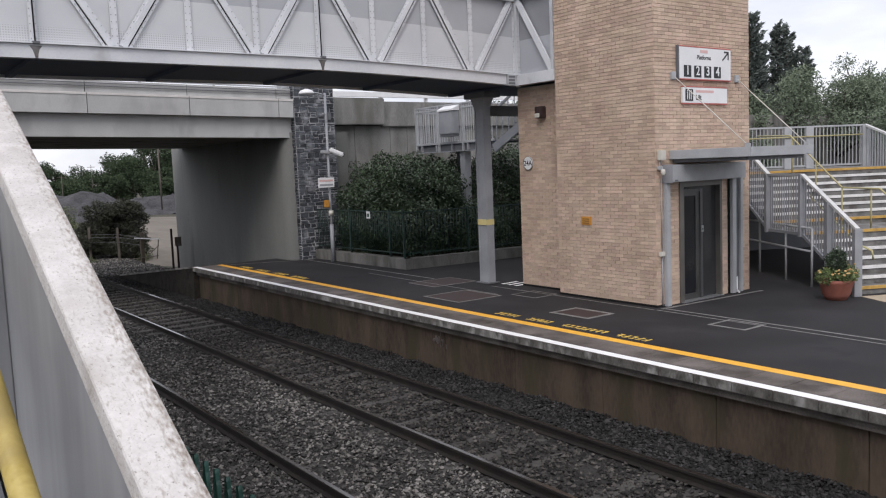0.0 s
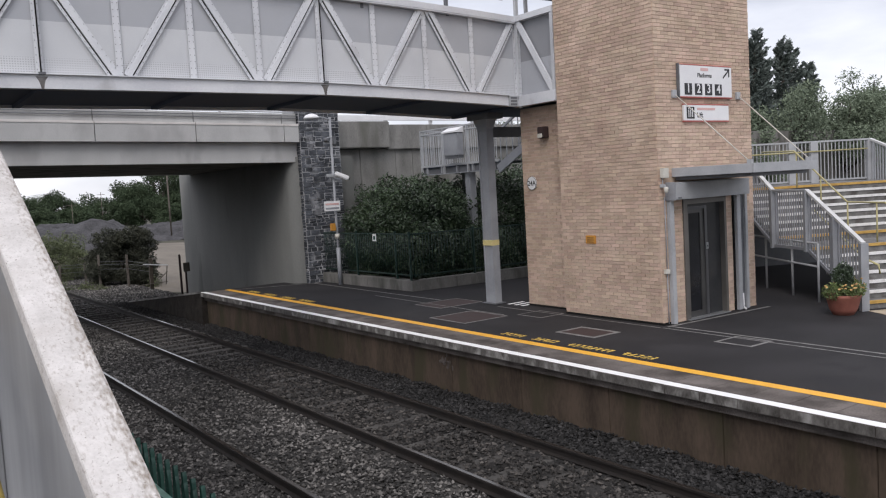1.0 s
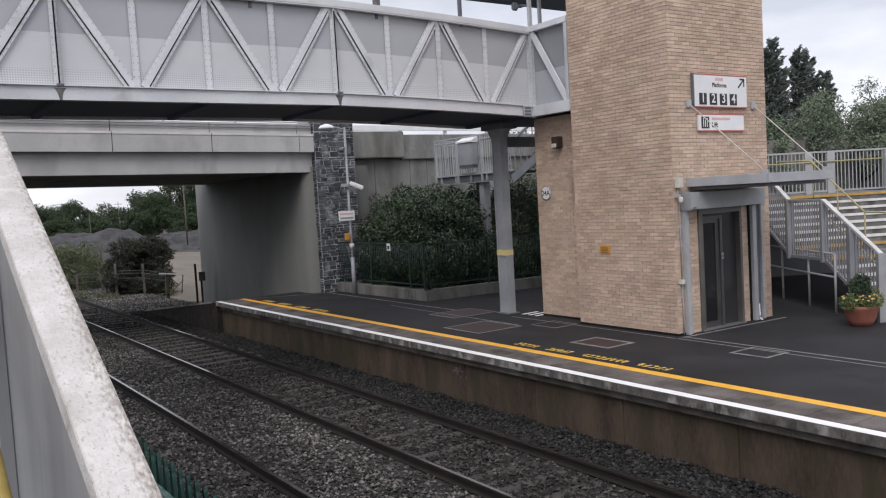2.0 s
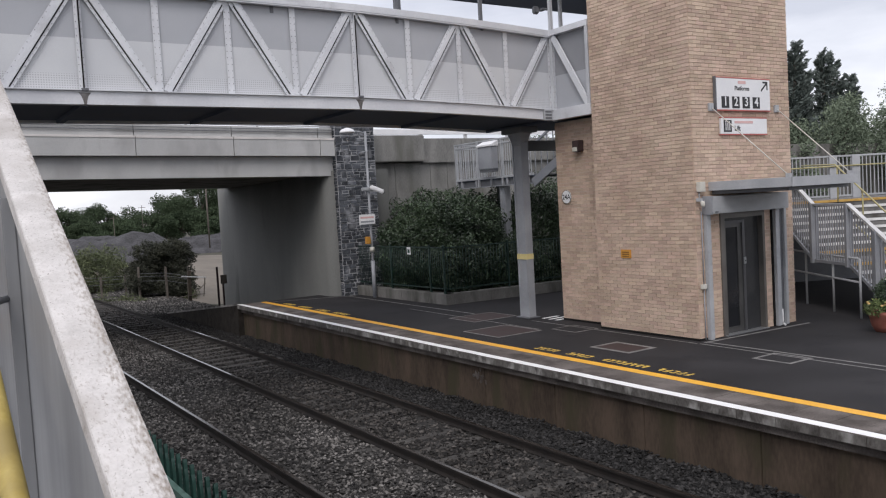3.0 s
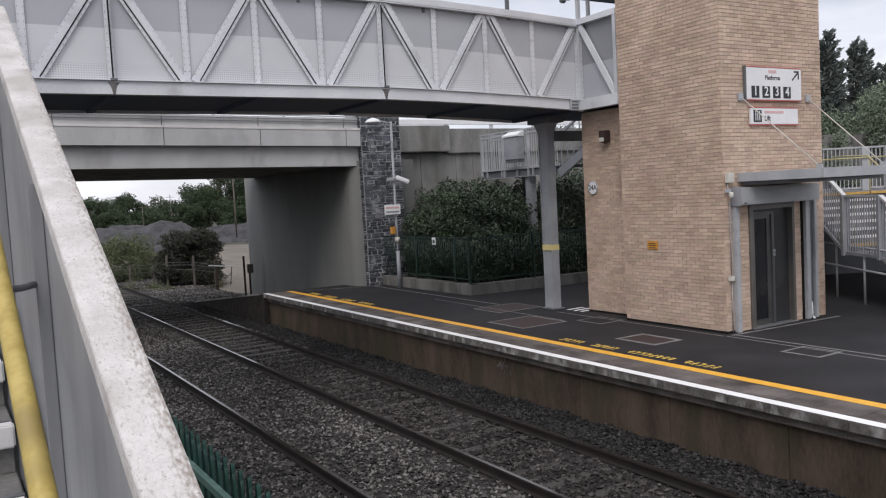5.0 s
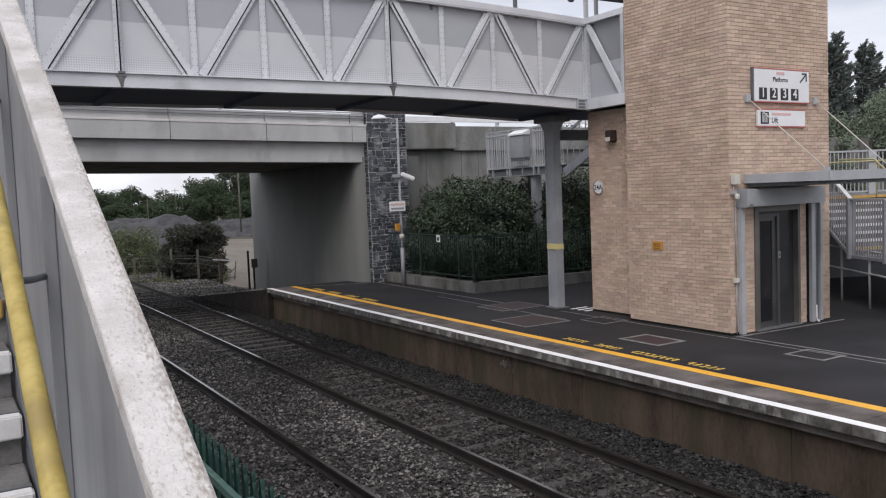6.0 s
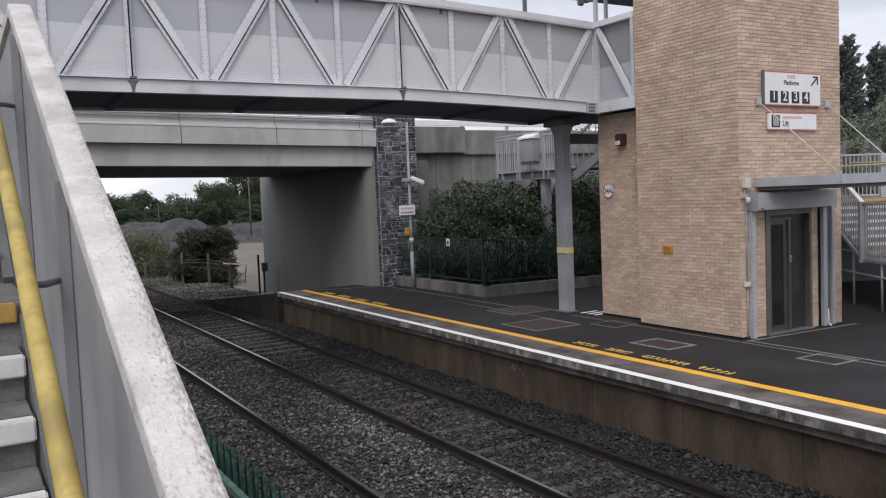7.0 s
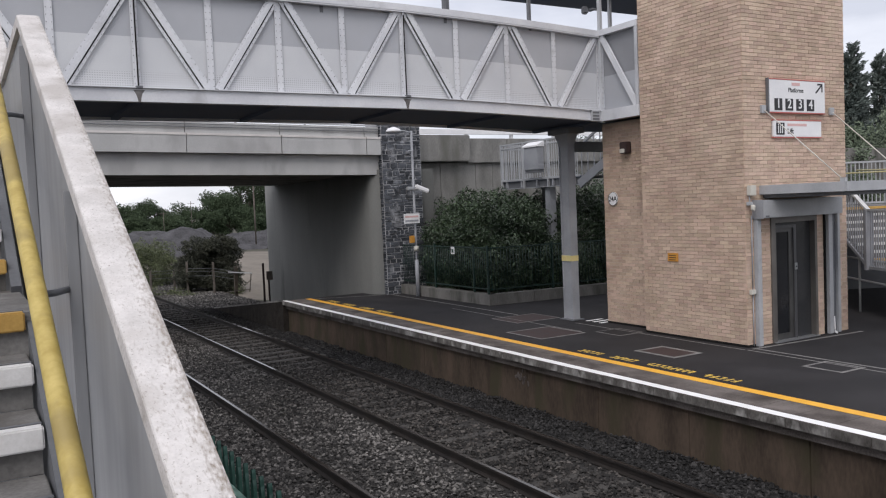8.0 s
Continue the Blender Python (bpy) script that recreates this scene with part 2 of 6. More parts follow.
def edge_dirt(m):
    """Brown lichen and grime that creeps in from the outer edge of the parapet cap."""
    n, l = m.node_tree.nodes, m.node_tree.links
    b = n["Principled BSDF"]
    colour = b.inputs["Base Color"].links[0].from_socket
    geo, sep, mr = n.new("ShaderNodeNewGeometry"), n.new("ShaderNodeSeparateXYZ"), n.new("ShaderNodeMapRange")
    l.new(geo.outputs["Position"], sep.inputs[0])
    l.new(sep.outputs[0], mr.inputs[0])
    mr.inputs[1].default_value, mr.inputs[2].default_value = 0.315, 0.356
    mr.inputs[3].default_value, mr.inputs[4].default_value = -0.13, 0.14
    nz, ad, rp, mx = n.new("ShaderNodeTexNoise"), n.new("ShaderNodeMath"), n.new("ShaderNodeValToRGB"), n.new("ShaderNodeMixRGB")
    nz.inputs["Scale"].default_value, nz.inputs["Detail"].default_value = 150, 12
    run = n.new("ShaderNodeMapping")
    run.inputs["Scale"].default_value = (1, 0.3, 0.6)
    l.new(geo.outputs["Position"], run.inputs["Vector"])
    l.new(run.outputs[0], nz.inputs["Vector"])
    l.new(nz.outputs["Fac"], ad.inputs[0])
    along, both = n.new("ShaderNodeMapRange"), n.new("ShaderNodeMath")
    l.new(sep.outputs[1], along.inputs[0])
    along.inputs[1].default_value, along.inputs[2].default_value = 1.2, 3.4
    along.inputs[3].default_value, along.inputs[4].default_value = 0.07, -0.11
    l.new(mr.outputs[0], both.inputs[0])
    l.new(along.outputs[0], both.inputs[1])
    l.new(both.outputs[0], ad.inputs[1])
    rp.color_ramp.elements[0].position, rp.color_ramp.elements[1].position = 0.47, 0.86
    l.new(ad.outputs[0], rp.inputs[0])
    l.new(rp.outputs[0], mx.inputs[0])
    l.new(colour, mx.inputs[1])
    mx.inputs[2].default_value = (0.20, 0.158, 0.118, 1)
    l.new(mx.outputs[0], b.inputs["Base Color"])


edge_dirt(CAP)
CAP_FAR = mat("pale_rail_cap", (0.50, 0.50, 0.50), (0.66, 0.66, 0.65), 0.6, scale=4, fine=50, bump=0.1)
PANEL_IN = mat("grey_parapet_panel", (0.20, 0.205, 0.215), (0.29, 0.295, 0.305), 0.5, 0.0, scale=3.5, fine=14, bump=0.05, stretch=(1, 1, 0.12))
YELLOW_RAIL = mat("yellow_coated_rail", (0.40, 0.295, 0.07), (0.55, 0.43, 0.14), 0.55, scale=11, fine=60, bump=0.14, stain=(0.31, 0.235, 0.075), stain_at=0.57)
BAND = mat("pale_yellow_band", (0.60, 0.50, 0.20), (0.70, 0.60, 0.30), 0.6, scale=6, fine=60, bump=0.05)
NOSE_W = mat("white_step_nosing", (0.62, 0.61, 0.59), (0.78, 0.77, 0.76), 0.7, scale=6, fine=80, bump=0.15, vary=0.06)
NOSE_Y = mat("yellow_step_nosing", (0.42, 0.25, 0.06), (0.58, 0.36, 0.10), 0.7, scale=6, fine=80, bump=0.15)
TREAD = mat("grey_step_tread", (0.11, 0.106, 0.102), (0.235, 0.228, 0.218), 0.85, scale=4, fine=60, bump=0.4, stain=(0.09, 0.082, 0.074), stain_at=0.57)


# ---- mesh helpers ----
def abox(bm, x0, x1, y0, y1, z0, z1):
    vs = [bm.verts.new(p) for p in ((x0, y0, z0), (x1, y0, z0), (x1, y1, z0), (x0, y1, z0), (x0, y0, z1), (x1, y0, z1), (x1, y1, z1), (x0, y1, z1))]
    for f in ((0, 3, 2, 1), (4, 5, 6, 7), (0, 1, 5, 4), (1, 2, 6, 5), (2, 3, 7, 6), (3, 0, 4, 7)):
        bm.faces.new([vs[i] for i in f])
    return bm


def box(x0, x1, y0, y1, z0, z1, bevel=0.0):
    bm = abox(bmesh.new(), x0, x1, y0, y1, z0, z1)
    if bevel:
        bmesh.ops.bevel(bm, geom=bm.edges[:], offset=bevel, segments=2, affect="EDGES")
    return bm


def beam(bm, p, q, w, h, up=(0, 0, 1)):
    """A bar of width w and height h from p to q, its height along up as far as it can be."""
    p, q = Vector(p), Vector(q)
    d = (q - p).normalized()
    s = d.cross(Vector(up)).normalized() * (w / 2)
    u = s.cross(d).normalized() * (h / 2)
    a = [bm.verts.new(e + i * s + j * u) for e in (p, q) for i, j in ((-1, -1), (1, -1), (1, 1), (-1, 1))]
    for f in ((0, 1, 2, 3), (7, 6, 5, 4), (0, 4, 5, 1), (1, 5, 6, 2), (2, 6, 7, 3), (3, 7, 4, 0)):
        bm.faces.new([a[i] for i in f])
    return bm


def tube(bm, pts, r, seg=10):
    pts = [Vector(p) for p in pts]
    rings = []
    for i, p in enumerate(pts):
        d = (pts[min(i + 1, len(pts) - 1)] - pts[max(i - 1, 0)]).normalized()
        s = d.cross(Vector((0, 0, 1)) if abs(d.z) < 0.95 else Vector((1, 0, 0))).normalized()
        u = s.cross(d)
        rings.append([bm.verts.new(p + r * (math.cos(k * 2 * math.pi / seg) * s + math.sin(k * 2 * math.pi / seg) * u)) for k in range(seg)])
    for a, b in zip(rings, rings[1:]):
        for k in range(seg):
            bm.faces.new((a[k], a[(k + 1) % seg], b[(k + 1) % seg], b[k])).smooth = True
    bm.faces.new(rings[0][::-1])
    bm.faces.new(rings[-1])
    return bm


def lathe(bm, profile, centre=(0, 0, 0), seg=20):
    c = Vector(centre)
    rings = [[bm.verts.new(c + Vector((r * math.cos(k * 2 * math.pi / seg), r * math.sin(k * 2 * math.pi / seg), z))) for k in range(seg)] for r, z in profile]
    for a, b in zip(rings, rings[1:]):
        for k in range(seg):
            bm.faces.new((a[k], a[(k + 1) % seg], b[(k + 1) % seg], b[k])).smooth = True
    bm.faces.new(rings[0][::-1])
    bm.faces.new(rings[-1])
    return bm


def mesh_of(bm, name, material):
    bmesh.ops.recalc_face_normals(bm, faces=bm.faces[:])
    me = bpy.data.meshes.new(name)
    bm.to_mesh(me)
    bm.free()
    me.materials.append(material)
    return me


def part(name, bm, material, parent=None, label=""):
    ob = new(name, mesh_of(bm, name, material))
    if parent:
        ob.parent = parent
    return tagged(ob, label)


def thing(name, label, category, group="", kind=""):
    return tagged(new(name), label, category, group, kind)


def setting(name, bm, material, label, category):
    return tagged(part(name, bm, material), label, category, kind="structure")


# ---- ground, tracks and platforms ----
RAIL_Z, BED_Z = -0.9, -1.08
EDGE_X = 9.42


def ground():
    bm = bmesh.new()
    xs = [-900, -300, -80, -30, 2, 10, 14, 30, 80, 300, 1500]
    ys = [-600, -100, -30, 0, 30, 60, 120, 300, 900, 2500]
    grid = [[bm.verts.new((x, y, -1.32)) for x in xs] for y in ys]
    for a, b in zip(grid, grid[1:]):
        for i in range(len(xs) - 1):
            bm.faces.new((a[i], a[i + 1], b[i + 1], b[i]))
    setting("ground", bm, EARTH, "rough brown and green trackside ground", "ground")


def ballast_bed():
    bm = bmesh.new()
    rows = []
    xs = [2.0, 2.6, 3.2, 3.8, 4.4, 5.0, 5.65, 6.3, 6.9, 7.5, 8.1, 8.7, 9.2, 9.7, 10.4, 12.0]
    for j in range(140):
        y = -16 + j * 0.9 if j < 110 else 82.1 + (j - 109) * 8
        row = []
        for x in xs:
            z = BED_Z + 0.05 * noise.noise((x * 1.3, y * 0.7, 0)) - (0.10 if x in (2.0,) else 0)
            if x > 8.6:
                z -= (x - 8.6) * 0.04
            row.append(bm.verts.new((x, y, z)))
        rows.append(row)
    for a, b in zip(rows, rows[1:]):
        for i in range(len(xs) - 1):
            bm.faces.new((a[i], a[i + 1], b[i + 1], b[i])).smooth = True
    setting("trackbed", bm, BALLAST, "dark crushed stone ballast bed under the rails", "trackbed")


def rails():
    prof = [(-0.07, 0), (0.07, 0), (0.07, 0.012), (0.012, 0.03), (0.012, 0.105), (0.035, 0.115), (0.035, 0.148), (0.028, 0.153), (-0.028, 0.153),
            (-0.035, 0.148), (-0.035, 0.115), (-0.012, 0.105), (-0.012, 0.03), (-0.07, 0.012)]
    for x in (8.29, 6.62, 4.64, 2.97):
        bm = bmesh.new()
        a = [bm.verts.new((x + u, -14, RAIL_Z - 0.155 + v)) for u, v in prof]
        b = [bm.verts.new((x + u, 260, RAIL_Z - 0.155 + v)) for u, v in prof]
        for i in range(len(prof)):
            k = (i + 1) % len(prof)
            bm.faces.new((a[i], a[k], b[k], b[i]))
        ob = part("rail", bm, RAIL_SIDE)
        tagged(ob, "rusted steel running rail with polished top", "rail", "running rails", "structure")
        part("rail_head", abox(bmesh.new(), x - 0.028, x + 0.028, -14, 260, RAIL_Z - 0.004, RAIL_Z), RAIL_TOP, ob, "bright polished running surface")


def sleepers():
    bm = abox(bmesh.new(), -1.28, 1.28, -0.12, 0.12, -0.2, 0.0)
    bmesh.ops.bevel(bm, geom=bm.edges[:], offset=0.025, segments=1, affect="EDGES")
    me = mesh_of(bm, "sleeper", SLEEPER)
    for cx in (7.455, 3.805):
        for j in range(110):
            ob = new("sleeper", me)
            ob.location = (cx + random.uniform(-0.02, 0.02), -4 + j * 0.68, BED_Z + random.uniform(-0.005, 0.022) + (0.03 if j > 36 else 0.0))
            tagged(ob, "grey concrete sleeper sunk in dark ballast", "sleeper", "track sleepers", "structure")


def crushed(name, rng, x, y, z, size, material, label):
    """One mesh of many small crushed stones at the given places."""
    base = np.array([(1, 0, 0), (-1, 0, 0), (0, 1, 0), (0, -1, 0), (0, 0, 1), (0, 0, -1)], float)
    tri = np.array([(0, 2, 4), (2, 1, 4), (1, 3, 4), (3, 0, 4), (2, 0, 5), (1, 2, 5), (3, 1, 5), (0, 3, 5)])
    n = len(x)
    size = size[:, None, None] * rng.uniform(0.55, 1.25, (n, 6, 1))
    ang = rng.uniform(0, 6.283, n)
    ca, sa = np.cos(ang)[:, None], np.sin(ang)[:, None]
    v = base[None] * size * np.array((1.15, 0.85, 0.75)) + rng.normal(0, 0.006, (n, 6, 3))
    v = np.stack([v[..., 0] * ca - v[..., 1] * sa, v[..., 0] * sa + v[..., 1] * ca, v[..., 2]], -1) + np.stack([x, y, z], -1)[:, None]
    f = (tri[None] + 6 * np.arange(n)[:, None, None]).reshape(-1, 3)
    me = bpy.data.meshes.new(name)
    me.from_pydata(v.reshape(-1, 3).tolist(), [], f.tolist())
    me.materials.append(material)
    tagged(new(name, me), label, "ballast", kind="stuff")


def stones():
    rng = np.random.default_rng(5)
    n = 125000
    y = 1.5 + 40 * rng.random(n) ** 1.25
    x = rng.uniform(2.1, 8.42, n)
    z = BED_Z + 0.012 + rng.uniform(-0.02, 0.03, n)
    keep = np.ones(n, bool)
    for r in (8.29, 6.62, 4.64, 2.97):
        keep &= abs(x - r) > 0.085
    keep &= (abs(x - 7.455) > 0.75) | (rng.random(n) < 0.75)
    on_sleeper = (abs((y + 4.34) % 0.68 - 0.34) < 0.11) & (x > 6.3)
    keep &= ~on_sleeper | (rng.random(n) < 0.62)
    x, y, z = x[keep], y[keep], z[keep]
    more = 16000
    x, y, z = (np.concatenate(p) for p in ((x, rng.uniform(2.1, 8.42, more)), (y, rng.uniform(-8, 1.5, more)), (z, np.full(more, BED_Z + 0.012))))
    size = rng.uniform(0.014, 0.046, len(x))
    far = x > 6.62
    crushed("ballast_stones", rng, x[~far], y[~far], z[~far], size[~far], BALLAST_S, "loose grey crushed ballast stones between the rails")
    crushed("oily_ballast_stones", rng, x[far], y[far], z[far], size[far], BALLAST_B, "dark brown oily ballast stones of the platform track")
    n = 14000
    x, y = rng.uniform(8.75, 12.0, n), rng.uniform(36.5, 62, n)
    crushed("rough_stones", rng, x, y, np.full(n, BED_Z - 0.02), rng.uniform(0.025, 0.076, n), BALLAST_S, "rough pale stones scattered beyond the platform end")
    # shoulder along the platform wall, its stones darkened for the coping's shade
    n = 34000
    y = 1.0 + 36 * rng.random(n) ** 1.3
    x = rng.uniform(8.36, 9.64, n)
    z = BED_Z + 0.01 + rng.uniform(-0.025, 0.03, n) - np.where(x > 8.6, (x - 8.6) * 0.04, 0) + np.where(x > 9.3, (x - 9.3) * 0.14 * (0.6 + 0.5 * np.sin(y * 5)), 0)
    crushed("shoulder_stones", rng, x, y, z, rng.uniform(0.018, 0.044, n), BALLAST_D, "crushed stone shoulder along the platform wall, overhang shade in its colour")


def far_platform():
    Y0, Y1 = -16.0, 27.3
    bm = abox(bmesh.new(), 10.25, 60, Y0, Y1, -0.45, 0.0)
    abox(bm, 13.3, 60, Y1, 37.0, -0.45, -0.004)
    abox(bm, 33, 60, 37.0, 60, -0.45, -0.006)
    setting("platform_floor", bm, ASPHALT, "black asphalt railway platform surface", "platform")
    wall = setting("platform_wall", box(9.66, 10.25, Y0, Y1 - 0.02, -1.6, -0.27), CONC_W, "brown-stained concrete platform retaining wall", "wall")
    # wall panels with open joints
    y = 4.82 - 2.13 * 9
    me = mesh_of(box(-0.03, 0.0, 0.004, 2.126, -1.5, -0.278, 0.008), "wall_panel", CONC_W)
    while y < Y1 - 1.0:
        ob = new("wall_panel", me)
        ob.parent, ob.location = wall, (9.66, y, 0)
        y += 2.13
    edge = setting("platform_coping", box(9.53, 10.27, Y0, Y1, -0.275, -0.14), COPING, "weathered concrete corbel under the platform coping", "coping")
    # coping slabs, their front painted white
    slab = mesh_of(box(EDGE_X, 10.262, 0.003, 0.607, -0.14, 0.0, 0.004), "coping_slab", COPING)
    line = mesh_of(box(EDGE_X + 0.012, EDGE_X + 0.182, 0.0, 0.61, -0.01, 0.004), "white_edge_stripe", WHITE_LINE)
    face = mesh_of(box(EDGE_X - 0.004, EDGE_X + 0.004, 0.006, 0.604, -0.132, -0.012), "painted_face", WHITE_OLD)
    for j in range(int((Y1 - Y0) / 0.61)):
        ob = new("coping_slab", slab)
        ob.parent, ob.location = edge, (random.uniform(-0.002, 0.002), Y1 - (j + 1) * 0.61, random.uniform(-0.001, 0.001))
        st = new("white_edge_stripe", line)
        st.parent = ob
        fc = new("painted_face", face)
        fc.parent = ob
    # end of the platform towards the road bridge
    bm = bmesh.new()
    lo = [bm.verts.new((x, y, -1.7)) for x, y in ((EDGE_X + 0.02, Y1), (12.46, Y1), (12.46, 36.4), (EDGE_X + 0.02, 36.4))]
    hi = [bm.verts.new(c) for c in ((EDGE_X + 0.02, Y1, -0.03), (12.46, Y1, -0.03), (12.46, 36.4, -1.04), (EDGE_X + 0.02, 36.4, -1.04))]
    bm.faces.new(hi)
    for k in range(4):
        bm.faces.new((lo[k], lo[(k + 1) % 4], hi[(k + 1) % 4], hi[k]))
    # ramp colour includes the shadow of the road bridge
    setting("platform_end_ramp", bm, SOOT_SHADE, "ramp down from the platform end to the track, soot and bridge shade in its colour", "ramp")
    setting("ramp_kerb", beam(bmesh.new(), (EDGE_X + 0.07, Y1 + 0.01, -0.0), (EDGE_X + 0.07, 36.4, -1.02), 0.14, 0.06), KERB, "weathered concrete kerb along the ramp", "kerb")
    tagged(part("yellow_safety_line", box(10.23, 10.43, Y0, Y1 - 0.1, 0.0005, 0.005), YELLOW_LINE), "painted yellow safety line along the platform", "line marking", kind="structure")


def lime_stain():
    rng = random.Random(9)
    st = thing("lime_stain", "pale lime stain on the platform wall", "stain")
    for i in range(16):
        y, z, w = 13.54 + rng.gauss(0, 0.16), -0.52 + rng.gauss(0, 0.09), rng.uniform(0.015, 0.05)
        bm = lathe(bmesh.new(), [(w, 0), (w * 0.7, 0.003)], seg=9)
        bmesh.ops.transform(bm, matrix=Matrix.Translation((9.6295, y, z)) @ pose(0, 0, 0, 0, -90, 0) @ Matrix.Diagonal((rng.uniform(0.6, 2.4), 1, 1, 1)), verts=bm.verts)
        part("blot", bm, COPING, st)


def near_platform():
    setting("near_platform_floor", box(-12, 1.75, -16, 25, -0.45, 0.0), ASPHALT, "black asphalt platform under the stairs", "platform")
    setting("near_platform_wall", box(1.4, 1.65, -16, 25, -1.6, -0.46), CONC_W, "stained concrete platform retaining wall", "wall")


ground()
ballast_bed()
rails()
sleepers()
stones()
far_platform()
lime_stain()
near_platform()

# ---- lift tower ----
TX0, TX1, TY0, TY1, TZ = 13.22, 16.42, 10.87, 13.64, 9.6


def brick_face(faces, wall):
    """Stretcher-bond bricks proud of the mortar on each face (origin, along, outward, length, z0, z1, door)."""
    near, bms = 0, bmesh.new()
    unit = {}
    random.seed(11)
    for o, a, n, length, z0, z1, door in faces:
        o, a, n = Vector(o), Vector(a), Vector(n)
        rows = int((z1 - z0) / 0.075)
        for r in range(rows):
            z, s = z0 + r * 0.075 + 0.005, -0.1125 if r % 2 else 0.0
            while s < length - 0.01:
                e = min(s + 0.2205, length)
                b = max(s + 0.002, 0.0)
                s += 0.225
                if door and z < door[2]:
                    if b < door[0] < e:
                        e = door[0]
                    elif b < door[1] < e:
                        b = door[1]
                    elif door[0] <= b and e <= door[1]:
                        continue
                if e - b < 0.03:
                    continue
                push = 0.006 + random.uniform(-0.002, 0.003)
                single = near < 300 and 1.0 < z < 2.2 and (o + a * b - Vector((TX0, TY0, 0))).length < 1.9
                if single:
                    key = (round(e - b, 3), tuple(a))
                    if key not in unit:
                        m = bmesh.new()
                        beam(m, a * 0, a * (e - b), 0.03, 0.065)
                        bmesh.ops.translate(m, verts=m.verts, vec=n * -0.007)
                        unit[key] = mesh_of(m, "brick", BRICK)
                    ob = new("brick", unit[key])
                    ob.parent, ob.location = wall, o + a * b + n * (push - 0.0) + Vector((0, 0, z + 0.0325))
                    near += 1
                else:
                    p = o + a * b + n * (push - 0.007) + Vector((0, 0, z + 0.0325))
                    beam(bms, p, p + a * (e - b), 0.03, 0.065)
    tagged(part("bricks", bms, BRICK_FAR, wall), "buff stretcher-bond bricks of the lift tower", kind="stuff")


def tower():
    DX0, DX1, DZ = 13.93, 15.38, 2.53
    bm = abox(bmesh.new(), TX0, DX0, TY0, TY0 + 0.3, 0, TZ)
    abox(bm, DX1, TX1, TY0, TY0 + 0.3, 0, TZ)
    abox(bm, DX0, DX1, TY0, TY0 + 0.3, DZ, TZ)
    abox(bm, TX0, TX0 + 0.3, TY0 + 0.3, TY1, 0, TZ)
    abox(bm, TX1 - 0.3, TX1, TY0 + 0.3, TY1, 0, TZ)
    abox(bm, TX0 + 0.3, TX1 - 0.3, TY1 - 0.3, TY1, 0, TZ)
    abox(bm, 13.62, TX1, TY1, 15.36, 0, 4.86)
    wall = setting("lift_tower_wall", bm, MORTAR, "tall lift tower of buff brick in stretcher bond", "lift tower")
    brick_face([((TX0, TY1, 0), (0, -1, 0), (-1, 0, 0), TY1 - TY0, 0, TZ, None),
                ((TX0, TY0, 0), (1, 0, 0), (0, -1, 0), TX1 - TX0, 0, TZ, (DX0 - TX0, DX1 - TX0, DZ)),
                ((13.62, 15.36, 0), (0, -1, 0), (-1, 0, 0), 15.36 - TY1, 0, 4.86, None)], wall)
    setting("lift_tower_roof", box(TX0 - 0.1, TX1 + 0.1, TY0 - 0.1, TY1 + 0.1, TZ, TZ + 0.15), GALV, "flat grey metal roof of the lift tower", "roof")


tower()

# ---- footbridge ----
BY, BAY, BX = 15.0, 5.24, 13.275


def chord_z(x):
    """Underside of the bottom chord: level over the tracks, then curving down towards the lift tower."""
    u = max((x - (BX - BAY)) / BAY, 0.0)
    return 5.065 - 0.095 * u - 0.09 * u * u


